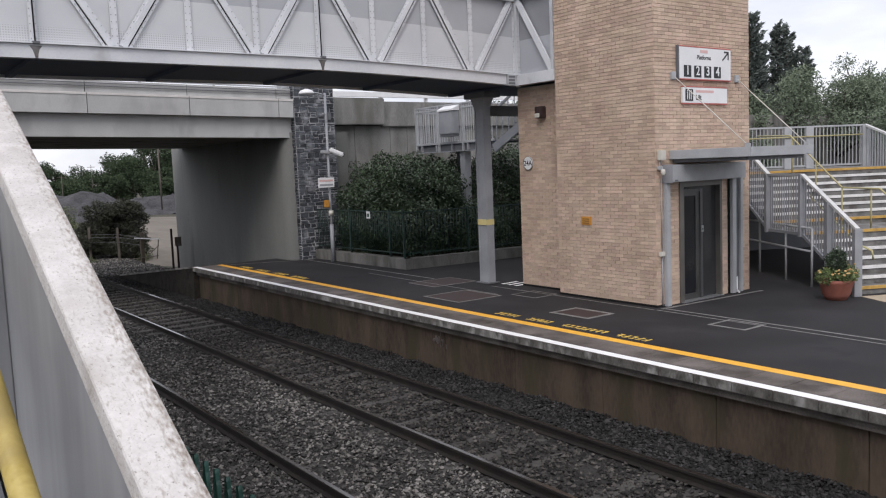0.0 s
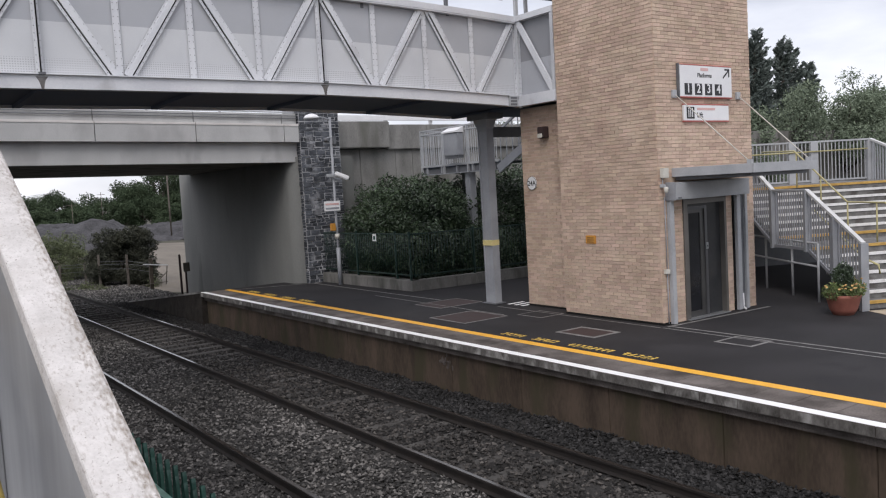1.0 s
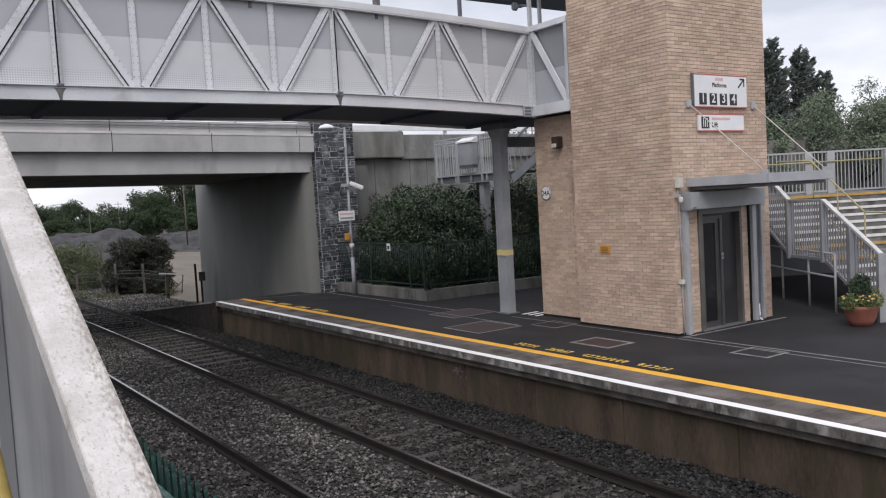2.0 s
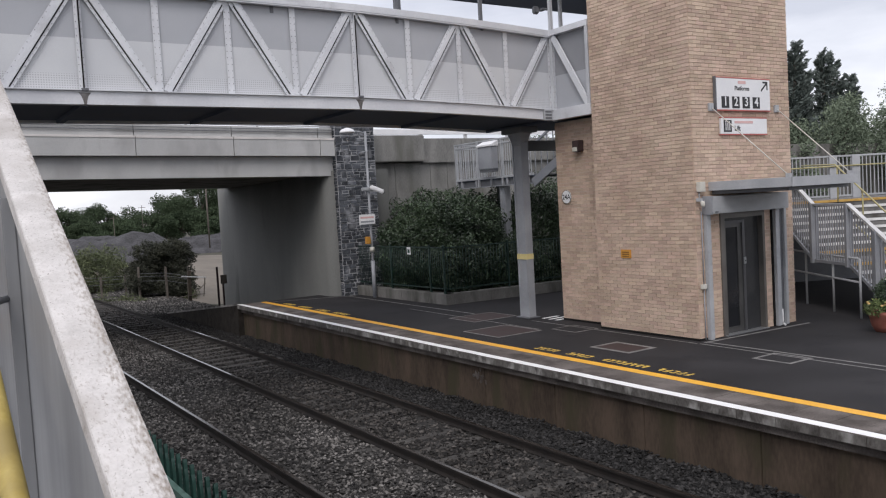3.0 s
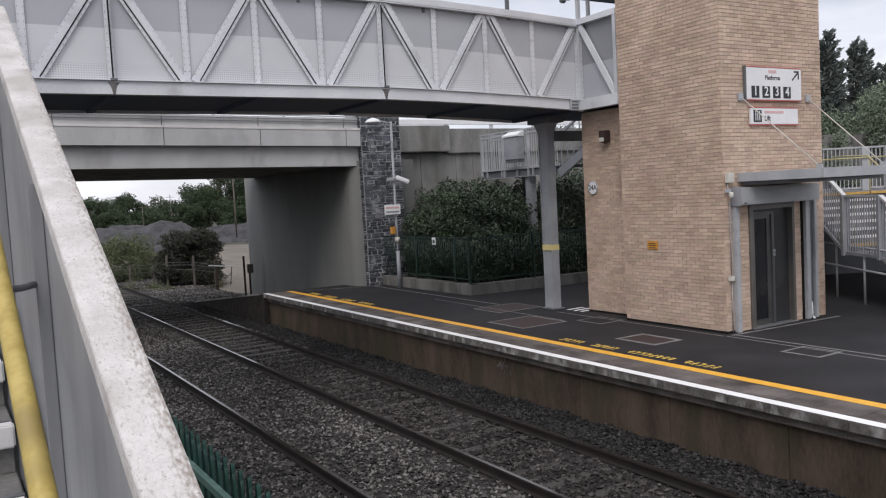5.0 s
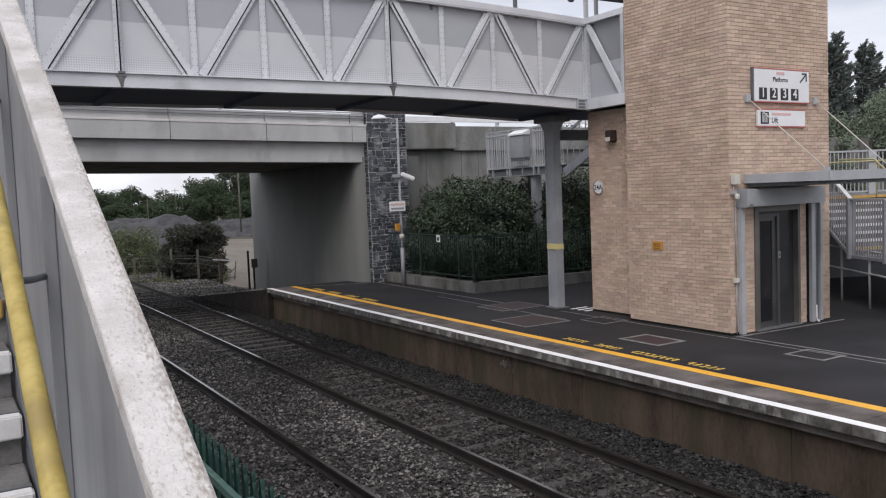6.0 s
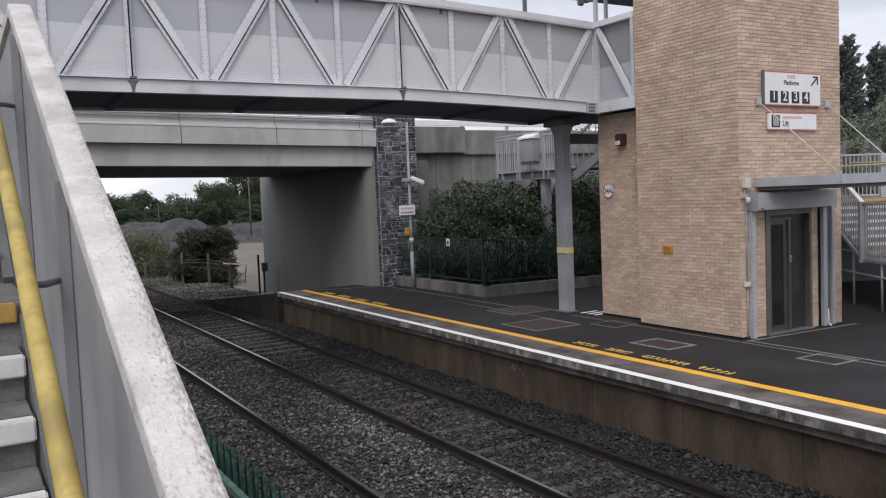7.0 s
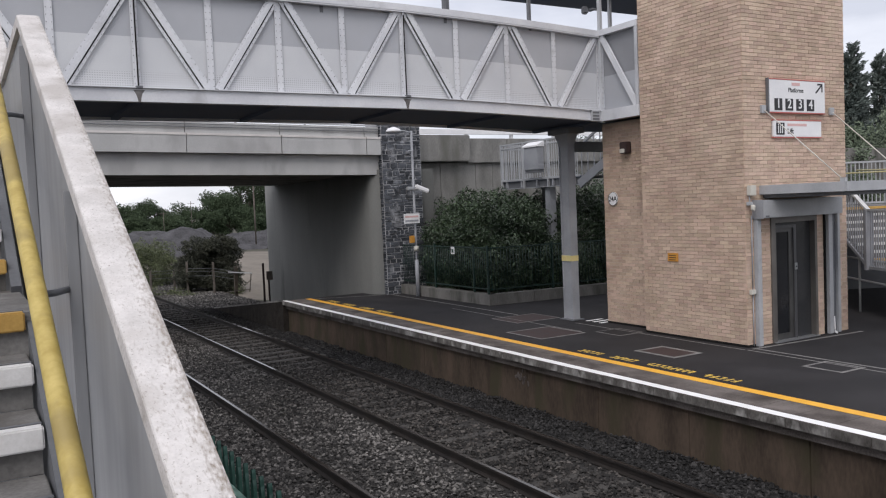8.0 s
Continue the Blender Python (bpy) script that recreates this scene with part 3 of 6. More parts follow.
def footbridge():
    fb = thing("footbridge", "grey steel truss footbridge with sheeted sides over the tracks", "footbridge", kind="structure")
    H = 2.10
    xs = [BX - k * BAY / 4 for k in range(0, 17)]
    for y, side in ((BY, -1), (BY + 2.75, 1)):
        bolts = bmesh.new()
        for k, x in enumerate(xs):
            z = chord_z(x)
            # verticals: a broad flat with a raised rib where top nodes are
            if k % 4:
                x -= 0.025
            bm = abox(bmesh.new(), x - 0.06, x + 0.06, y + 0.035, y + 0.05, z + 0.24, z + H - 0.12)
            abox(bm, x - 0.012, x + 0.012, y - 0.045, y + 0.035, z + 0.24, z + H - 0.12) if k % 4 == 0 else None
            vp = part("vertical_post", bm, TRUSS, fb)
            if k % 4 == 0:
                part("dark_line", box(x - 0.013, x + 0.013, y - 0.051, y - 0.046, z + 0.26, z + H - 0.2), BLACK_STRIP, vp, "dark joint line of the splice post")
            for i in range(13):
                for u in (-0.04, 0.04):
                    abox(bolts, x + u - 0.006, x + u + 0.006, y + 0.022, y + 0.036, z + 0.32 + i * 0.12, z + 0.332 + i * 0.12)
            if k == len(xs) - 1:
                continue
            x, xn = xs[k], xs[k + 1]
            zn = chord_z(xn)
            up, dn = (x, z + H - 0.1), (xn, zn + 0.25)
            if k % 2 == 1:
                up, dn = (xn, zn + H - 0.1), (x, z + 0.25)
            sgn = 1 if k % 2 == 0 else -1
            P, Q = Vector((up[0] - 0.09 * sgn, y, up[1])), Vector((dn[0] + 0.115 * sgn, y, dn[1]))
            d = (Q - P).normalized()
            s = Vector((0, 1, 0)).cross(d)
            low = s if s.z < 0 else -s
            back, front = Vector((0, 0.02, 0)), Vector((0, 0.004, 0))
            bm = beam(bmesh.new(), P + back, Q + back, 0.016, 0.205, (1, 0, 0))
            beam(bm, P - low * 0.012 + front, Q - low * 0.012 + front, 0.03, 0.085, (1, 0, 0))
            br = part("diagonal_brace", bm, TRUSS, fb)
            # solid dark bar added as the shadow line below the raised rib
            part("dark_line", beam(bmesh.new(), P.lerp(Q, 0.05) + low * 0.045 + Vector((0, 0.008, 0)), P.lerp(Q, 0.97) + low * 0.045 + Vector((0, 0.008, 0)), 0.012, 0.017, (1, 0, 0)), BLACK_STRIP, br, "dark strip painting the shadow line along the brace")
            for i in range(1, 17):
                c = P + (Q - P) * (i / 17)
                for u in (-0.082, 0.082):
                    e = c + s * u
                    abox(bolts, e.x - 0.006, e.x + 0.006, y - 0.0, y + 0.014, e.z - 0.006, e.z + 0.006)
            for lo, hi, ma, nm in ((0.20, 0.535, SHEET_P, "perforated_strip"), (0.535, 1.14, SHEET, "lower_sheet"), (1.14, H - 0.1, SHEET_D, "upper_sheet")):
                bm = bmesh.new()
                vs = [bm.verts.new(c) for c in ((x, y + 0.07, z + lo), (xn, y + 0.07, zn + lo), (xn, y + 0.07, zn + hi), (x, y + 0.07, z + hi))]
                f = bm.faces.new(vs)
                r = bmesh.ops.extrude_face_region(bm, geom=[f])
                bmesh.ops.translate(bm, verts=[v for v in r["geom"] if isinstance(v, bmesh.types.BMVert)], vec=(0, 0.012, 0))
                part(nm, bm, ma, fb)
        part("bolt_heads", bolts, BOLT, fb)
        for a, b in ((0, 1), (1, 2), (2, 3), (3, 4), (4, 16)):
            p, q = xs[a], xs[b]
            bm = beam(bmesh.new(), (p, y, chord_z(p) + 0.115), (q, y, chord_z(q) + 0.115), 0.16, 0.23)
            beam(bm, (p, y - 0.02, chord_z(p) + 0.236), (q, y - 0.02, chord_z(q) + 0.236), 0.22, 0.012)
            part("bottom_chord", bm, TRUSS, fb)
            bm = beam(bmesh.new(), (p, y, chord_z(p) + H - 0.05), (q, y, chord_z(q) + H - 0.05), 0.16, 0.13)
            beam(bm, (p, y - 0.02, chord_z(p) + H - 0.13), (q, y - 0.02, chord_z(q) + H - 0.13), 0.10, 0.03)
            part("top_chord", bm, TRUSS, fb)
        if side == -1:
            for k in (4, 8, 12):
                x, z = xs[k], chord_z(xs[k])
                bm = box(x - 0.06, x + 0.06, y - 0.135, y - 0.08, z + 0.225, z + 0.268, 0.006)
                sb = part("splice_bracket", bm, GALV_D, fb, "dark stained splice bracket")
                bm = bmesh.new()
                ring = [(-0.10, 0.20), (-0.055, 0.13), (-0.035, 0.06), (-0.022, 0.0), (0.018, 0.0), (0.03, 0.07), (0.05, 0.14), (0.095, 0.20)]
                f = bm.faces.new([bm.verts.new((x + u, y - 0.0825, z + w)) for u, w in ring])
                g2 = bmesh.ops.extrude_face_region(bm, geom=[f])
                bmesh.ops.translate(bm, verts=[v for v in g2["geom"] if isinstance(v, bmesh.types.BMVert)], vec=(0, 0.004, 0))
                part("rust_stain", bm, STAIN, sb, "grey-brown run-off stain on the chord")
    # deck and cross beams
    for a, b in ((0, 2), (2, 4), (4, 16)):
        p, q = xs[a], xs[b]
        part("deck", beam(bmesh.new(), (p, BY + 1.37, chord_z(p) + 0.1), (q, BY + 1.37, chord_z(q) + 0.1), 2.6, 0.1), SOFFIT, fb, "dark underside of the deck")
    for k in range(0, 17, 2):
        z = chord_z(xs[k])
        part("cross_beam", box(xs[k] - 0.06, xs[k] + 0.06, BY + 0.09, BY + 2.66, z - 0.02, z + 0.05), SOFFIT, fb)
    # short link to the tower
    z = chord_z(BX)
    ye = 13.66
    part("bottom_chord", box(BX - 0.09, BX + 0.09, ye, BY - 0.08, z, z + 0.25), TRUSS, fb)
    part("top_chord", box(BX - 0.09, BX + 0.09, ye, BY - 0.08, z + H - 0.11, z + H + 0.02), TRUSS, fb)
    part("diagonal_brace", beam(bmesh.new(), (BX - 0.03, BY - 0.12, z + H - 0.12), (BX - 0.03, ye + 0.12, z + 0.27), 0.14, 0.05, (1, 0, 0)), TRUSS, fb)
    # corner and end posts take the truss paint darkened for shade beside the tower
    part("corner_post", box(BX - 0.055, BX + 0.035, BY - 0.10, BY - 0.02, z - 0.03, z + H + 0.9, 0.006), TRUSS_SHADE, fb)
    bolts = bmesh.new()
    for i in range(15):
        for u in (-0.035, 0.015):
            abox(bolts, BX + u - 0.006, BX + u + 0.006, BY - 0.106, BY - 0.10, z + 0.30 + i * 0.12, z + 0.312 + i * 0.12)
    part("bolt_heads", bolts, BOLT, fb)
    part("lower_sheet", box(BX + 0.05, BX + 0.06, ye, BY - 0.08, z + 0.25, z + 1.05), SHEET_D, fb)
    part("upper_sheet", box(BX + 0.05, BX + 0.06, ye, BY - 0.08, z + 1.05, z + H - 0.1), SHEET_M, fb)
    part("end_post", box(BX - 0.08, BX + 0.05, ye, ye + 0.09, z + 0.25, z + H - 0.1), TRUSS_SHADE, fb)
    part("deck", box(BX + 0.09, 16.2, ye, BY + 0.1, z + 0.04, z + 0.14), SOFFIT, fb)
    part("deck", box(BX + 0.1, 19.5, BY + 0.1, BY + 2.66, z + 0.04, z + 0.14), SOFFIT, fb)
    vent = part("vent_box", box(BX - 0.40, BX - 0.15, BY - 0.135, BY - 0.082, z - 0.005, z + 0.25, 0.006), GALV, fb, "small louvred grey box on the chord")
    for k in range(3):
        part("louvre", box(BX - 0.37, BX - 0.18, BY - 0.14, BY - 0.134, z + 0.025 + k * 0.075, z + 0.07 + k * 0.075), GALV_D, vent)
    # supporting column
    col = thing("bridge_column", "grey steel column with a yellow band under the footbridge", "column", kind="structure")
    bm = abox(bmesh.new(), 13.24, 13.46, 16.25, 16.275, 0, z - 0.06)
    abox(bm, 13.24, 13.46, 16.595, 16.62, 0, z - 0.06)
    abox(bm, 13.262, 13.30, 16.275, 16.595, 0, z - 0.06)
    part("shaft", bm, GALV_C, col)
    part("head_plate", box(13.10, 13.62, 16.02, 16.86, z - 0.16, z - 0.02, 0.01), GALV_D, col)
    bm = bmesh.new()
    ring = [[bm.verts.new((13.35 + a * w * 0.8, 16.435 + b * w * 1.25, zz)) for a, b in ((-1, -1), (1, -1), (1, 1), (-1, 1))] for w, zz in ((0.14, z - 0.46), (0.155, z - 0.36), (0.21, z - 0.16))]
    for r, q in zip(ring, ring[1:]):
        for k in range(4):
            bm.faces.new((r[k], r[(k + 1) % 4], q[(k + 1) % 4], q[k]))
    bm.faces.new(ring[0][::-1])
    bm.faces.new(ring[-1])
    part("flared_head", bm, GALV_C, col)
    part("yellow_band", box(13.234, 13.466, 16.244, 16.626, 1.51, 1.65), BAND, col, "yellow painted warning band")
    part("base_plate", box(13.16, 13.54, 16.17, 16.70, 0.004, 0.03, 0.004), GALV_D, col)


footbridge()


# ---- road bridge ----
def road_bridge():
    RY, S = 26.2, -0.017

    def rz(x, z):
        return z + S * (x - 8.6)
    rb = thing("road_bridge", "pale concrete road bridge over the railway", "road bridge", kind="structure")
    a, b = -30.0, 12.84
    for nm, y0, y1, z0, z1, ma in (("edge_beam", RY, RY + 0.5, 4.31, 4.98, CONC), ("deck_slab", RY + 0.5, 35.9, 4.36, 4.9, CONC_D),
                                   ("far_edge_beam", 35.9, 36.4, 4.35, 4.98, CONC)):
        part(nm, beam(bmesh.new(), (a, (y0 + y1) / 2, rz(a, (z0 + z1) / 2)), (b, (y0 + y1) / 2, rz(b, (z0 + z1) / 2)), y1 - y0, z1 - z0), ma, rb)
    x = b
    k = 0
    while x > -16:
        w = 0.55 if k == 0 else 3.06
        p, q = x - 0.012, x - w + 0.012
        bm = beam(bmesh.new(), (p, RY - 0.05, rz(p, 5.285)), (q, RY - 0.05, rz(q, 5.285)), 0.4, 0.59)
        beam(bm, (p, RY + 0.06, rz(p, 5.775)), (q, RY + 0.06, rz(q, 5.775)), 0.3, 0.39)
        pp = part("parapet_panel", bm, CONC, rb)
        part("ledge", beam(bmesh.new(), (p, RY - 0.165, rz(p, 5.568)), (q, RY - 0.165, rz(q, 5.568)), 0.204, 0.07), CONC_L, pp, "pale weathered ledge")
        x -= w
        k += 1
    for dz in (6.03, 6.15):
        part("parapet_rail", beam(bmesh.new(), (a, RY + 0.05, rz(a, dz)), (b, RY + 0.05, rz(b, dz)), 0.05, 0.045), GALV, rb)
    for dz in (5.80, 5.89):
        part("face_rail", beam(bmesh.new(), (a, RY - 0.14, rz(a, dz)), (b, RY - 0.14, rz(b, dz)), 0.03, 0.022), GALV_D, rb)
    for i in range(9):
        px = b - 0.3 - i * 2.36
        part("rail_post", box(px - 0.03, px + 0.03, RY + 0.02, RY + 0.08, rz(px, 5.95), rz(px, 6.15)), GALV, rb)
    # abutment beside the platform, rounded at both ends; its dark tone carries the deck's shade
    bm = bmesh.new()
    prof = [(15.0, 26.15), (12.95, 26.15)] + [(12.95 - 0.45 * math.sin(t), 26.6 - 0.45 * math.cos(t)) for t in np.linspace(0.15, 1.57, 7)] \
        + [(12.95 - 0.45 * math.cos(t), 37.75 + 0.45 * math.sin(t)) for t in np.linspace(0, 1.57, 7)] + [(15.0, 38.2)]
    lo, hi = [bm.verts.new((x, y, -1.6)) for x, y in prof], [bm.verts.new((x, y, 4.42)) for x, y in prof]
    for i in range(len(prof)):
        k = (i + 1) % len(prof)
        bm.faces.new((lo[i], lo[k], hi[k], hi[i])).smooth = 1 < i < 16
    bm.faces.new(hi)
    part("abutment", bm, CONC_A, rb, "smooth concrete abutment wall, under-bridge shade put into its grey")
    part("far_abutment", box(-6.5, -2.0, 26.3, 37.6, -1.6, 4.6), CONC, rb)


road_bridge()


# ---- stair parapet beside the camera ----
def near_stairs():
    sl = 0.5
    Z0 = 3.05 - 1.136
    ya, yb, yc, yd = -1.4, 4.14, 6.0, 9.9

    def cz(y):
        return Z0 + sl * min(y, yb) + sl * max(min(y, yd) - yc, 0)
    stops = (ya, yb, yc, yd, 14.7)
    par = thing("stair_parapet", "grey steel stair parapet with worn whitish sloping cap", "parapet", kind="structure")
    bm = bmesh.new()
    prof = [(0.264, -0.055), (0.264, -0.007), (0.2665, -0.003), (0.284, 0.0), (0.350, 0.0), (0.357, -0.004), (0.357, -0.055)]
    rings = [[bm.verts.new((x, y, cz(y) + dz)) for x, dz in prof] for y in stops]
    for r, q in zip(rings, rings[1:]):
        for i in range(len(prof)):
            k = (i + 1) % len(prof)
            bm.faces.new((r[i], r[k], q[k], q[i]))
    bm.faces.new(rings[0][::-1])
    bm.faces.new(rings[-1])
    part("cap", bm, CAP, par, "worn off-white painted cap with dark specks")
    for y0, y1 in zip(stops, stops[1:]):
        bm = bmesh.new()
        vs = [[bm.verts.new((x, y, z)) for y, z in ((y0, cz(y0) - 1.36), (y1, cz(y1) - 1.36), (y1, cz(y1) - 0.05), (y0, cz(y0) - 0.05))] for x in (0.283, 0.33)]
        bm.faces.new(vs[0])
        bm.faces.new(vs[1][::-1])
        for i in range(4):
            k = (i + 1) % 4
            bm.faces.new((vs[0][i], vs[1][i], vs[1][k], vs[0][k]))
        part("side_panel", bm, PANEL_IN, par, "streaked grey steel side panel")
    for y in (-0.08, 1.25, 2.57, 3.89):
        part("panel_post", box(0.248, 0.2825, y, y + 0.035, cz(y) - 1.3, cz(y) - 0.06, 0.003), PANEL_IN, par)
    st = thing("near_stairs", "grey stairs with white nosings beside the parapet", "stairs", kind="structure")
    y, z = 3.72, 2.69
    part("landing", box(-1.7, 0.24, y + 0.03, 5.06, z - 0.2, z), TREAD, st)
    part("upper_landing", box(-1.7, 0.26, 9.55, 14.8, 4.95, 5.09), TREAD, st)
    for i in range(-14, 17):
        if i > 0 or i == 0:
            yy, zz = y - 0.32 * i, z - 0.168 * i
        else:
            yy, zz = 5.02 + 0.32 * (-i - 1), z + 0.168 * -i
        if i:
            part("tread", box(-1.7, 0.19, yy + 0.02, yy + 0.36, zz - 0.05, zz, 0.004), TREAD, st)
        part("riser", box(-1.7, 0.185, yy + 0.045, yy + 0.06, zz - 0.168, zz - 0.05), TREAD, st)
        part("nosing_trim", box(-1.7, 0.19, yy + 0.062, yy + 0.085, zz + 0.0005, zz + 0.006), GALV_D, st)
        part("nosing", box(-1.7, 0.192, yy, yy + 0.06, zz - 0.075, zz + 0.004, 0.006), NOSE_Y if i in (0, -1, -14) else NOSE_W, st, "yellow landing nosing" if i == 0 else "")
    for x in (-1.73, 0.225):
        part("stringer", beam(bmesh.new(), (x, y + 0.1, z - 0.17), (x, y - 0.32 * 15.6, 0.06), 0.05, 0.30), GALV_D, st)
        part("stringer", beam(bmesh.new(), (x, 4.95, z - 0.1), (x, 9.6, 5.0), 0.05, 0.30), GALV_D, st)
    for x, yy, zz in ((-1.6, 4.3, 2.49), (0.1, 4.3, 2.49), (-1.6, 10.5, 4.95), (0.1, 10.5, 4.95)):
        part("support_column", box(x - 0.09, x + 0.09, yy - 0.09, yy + 0.09, 0.0, zz, 0.01), GALV_C, st)
    hr = thing("stair_handrail", "yellow coated tubular handrail on grey brackets", "handrail", kind="structure")

    def hz(y):
        return 1.7 + 0.49 * min(y, 4.0) + 0.5 * max(y - 5.3, 0)
    part("tube", tube(bmesh.new(), [(0.152, ya, hz(ya)), (0.152, 3.85, hz(3.85)), (0.152, 4.0, hz(4.0)), (0.152, 5.3, hz(5.3)), (0.152, 9.0, hz(9.0))], 0.0245, 16), YELLOW_RAIL, hr)
    for y in (-0.15, 1.18, 2.50, 3.82):
        zz = hz(y) - 0.05
        part("bracket", tube(bmesh.new(), [(0.152, y, zz + 0.03), (0.152, y, zz - 0.012), (0.165, y, zz - 0.02), (0.205, y + 0.01, zz - 0.02), (0.25, y + 0.085, zz - 0.018)], 0.010, 8), GALV_D, hr)


near_stairs()

# ---- more materials ----
# lighter than the door glass: a grey reflection is painted into the base
GLASS_R = mat("reflection_grey_glass", (0.030, 0.031, 0.033), (0.046, 0.047, 0.049), 0.14, scale=1, fine=30, bump=0.0)
STEEL_D = mat("dull_grey_steel", (0.062, 0.062, 0.065), (0.095, 0.095, 0.10), 0.45, 0.3, scale=2, fine=60, bump=0.03, stretch=(1, 1, 0.2))
GLASS_D = mat("dark_lift_glass", (0.012, 0.013, 0.015), (0.022, 0.023, 0.026), 0.12, scale=1, fine=30, bump=0.0)
STEEL = mat("brushed_steel_frame", (0.26, 0.265, 0.275), (0.36, 0.365, 0.375), 0.38, 0.6, scale=2, fine=80, bump=0.03, stretch=(1, 1, 0.1))
SIGN_W = mat("white_sign_enamel", (0.72, 0.72, 0.73), (0.80, 0.80, 0.80), 0.4, scale=2, fine=30, bump=0.0)
SIGN_R = mat("red_sign_edge", (0.40, 0.10, 0.085), (0.50, 0.14, 0.12), 0.5, scale=2, fine=30, bump=0.0)
SIGN_P = mat("pale_red_sign_lettering", (0.62, 0.38, 0.36), (0.68, 0.44, 0.42), 0.5, scale=2, fine=30, bump=0.0)
SIGN_K = mat("black_sign_ink", (0.012, 0.012, 0.014), (0.02, 0.02, 0.022), 0.5, scale=2, fine=30, bump=0.0)
RAIL_PALE = mat("pale_yellow_handrail", (0.38, 0.33, 0.15), (0.48, 0.43, 0.22), 0.5, scale=5, fine=70, bump=0.05)
ORANGE = mat("orange_notice_paint", (0.50, 0.225, 0.03), (0.60, 0.29, 0.05), 0.5, scale=6, fine=40, bump=0.05)
CREAM = mat("cream_plastic", (0.55, 0.53, 0.47), (0.63, 0.61, 0.55), 0.5, scale=4, fine=40, bump=0.05)
GREEN_F = mat("dark_green_fence_paint", (0.006, 0.021, 0.016), (0.011, 0.034, 0.026), 0.45, scale=4, fine=60, bump=0.05)
GREEN_N = mat("green_palisade_paint", (0.009, 0.040, 0.030), (0.022, 0.080, 0.060), 0.45, scale=4, fine=50, bump=0.1)
GREEN_R = mat("pale_green_fence_rail", (0.10, 0.20, 0.16), (0.17, 0.28, 0.23), 0.5, scale=4, fine=50, bump=0.1)
LEAF_D = mat("dark_shrub_leaf", (0.014, 0.027, 0.013), (0.070, 0.105, 0.054), 0.45, scale=1.2, fine=8, bump=0.0, vary=0.5, island=True)
LEAF_L = mat("pale_shrub_leaf", (0.09, 0.13, 0.04), (0.16, 0.20, 0.075), 0.6, scale=1.2, fine=8, bump=0.0, vary=0.4, island=True)
LEAF_T = mat("tree_leaf", (0.042, 0.062, 0.034), (0.076, 0.104, 0.058), 0.7, spec=0.15, scale=0.4, fine=4, bump=0.0, vary=0.28, island=True)
# leaf green paled to paint in the haze over the farther trees
LEAF_R = mat("hazed_tree_leaf", (0.125, 0.158, 0.108), (0.205, 0.245, 0.172), 0.7, spec=0.2, scale=0.3, fine=4, bump=0.0, vary=0.22, island=True)
LEAF_P = mat("olive_shrub_leaf", (0.065, 0.082, 0.033), (0.135, 0.155, 0.075), 0.65, scale=1.2, fine=8, bump=0.0, vary=0.45, island=True)
LEAF_B = mat("brown_shrub_leaf", (0.025, 0.029, 0.019), (0.058, 0.061, 0.039), 0.75, scale=1.2, fine=8, bump=0.0, vary=0.45, island=True)
# needles lightened towards blue-grey, distant haze worked into the colour
LEAF_C = mat("hazed_conifer_needles", (0.068, 0.086, 0.078), (0.108, 0.130, 0.114), 0.65, scale=0.6, fine=5, bump=0.0, vary=0.4, island=True)
BARK = mat("bark", (0.035, 0.028, 0.02), (0.08, 0.065, 0.05), 0.9, scale=4, fine=30, bump=0.6)
FRAME_D = mat("dark_door_frame", (0.05, 0.05, 0.05), (0.09, 0.088, 0.086), 0.4, 0.3, scale=2, fine=60, bump=0.03)
FRAME_L = mat("grey_brown_door_frame", (0.095, 0.088, 0.08), (0.15, 0.14, 0.128), 0.45, 0.2, scale=2, fine=60, bump=0.03)
TERRA = mat("terracotta", (0.235, 0.078, 0.055), (0.31, 0.115, 0.082), 0.75, scale=5, fine=50, bump=0.15)
PETAL = mat("yellow_and_orange_petals", (0.45, 0.22, 0.12), (0.58, 0.42, 0.14), 0.65, scale=20, fine=60, bump=0.0, vary=0.3, island=True)
GRAVEL = mat("grey_gravel_heap", (0.030, 0.029, 0.031), (0.088, 0.086, 0.092), 0.95, scale=0.7, fine=6, bump=1.0, dist=0.25)
SAND = mat("pale_earth", (0.125, 0.107, 0.084), (0.185, 0.16, 0.13), 0.95, scale=0.5, fine=5, bump=0.1, dist=0.02, stretch=(1.6, 0.25, 1))
WOOD = mat("grey_weathered_wood", (0.07, 0.06, 0.05), (0.16, 0.14, 0.12), 0.9, scale=4, fine=30, bump=0.4, stretch=(1, 1, 0.2))
PAVE = mat("buff_tactile_paving", (0.36, 0.29, 0.20), (0.46, 0.38, 0.28), 0.85, scale=3, fine=60, bump=0.2, vary=0.1)


def text_mesh(body, size, material, m, parent, name="lettering", align="CENTER"):
    cu = bpy.data.curves.new(name, "FONT")
    cu.body, cu.size, cu.align_x, cu.align_y, cu.extrude = body, size, align, "CENTER", 0.002
    cu.offset = size * 0.012
    tmp = bpy.data.objects.new("text_source", cu)
    scene.collection.objects.link(tmp)
    me = bpy.data.meshes.new_from_object(tmp.evaluated_get(bpy.context.evaluated_depsgraph_get()))
    bpy.data.objects.remove(tmp)
    me.materials.clear()
    me.materials.append(material)
    ob = new(name, me)
    ob.parent, ob.matrix_basis = parent, m
    return ob


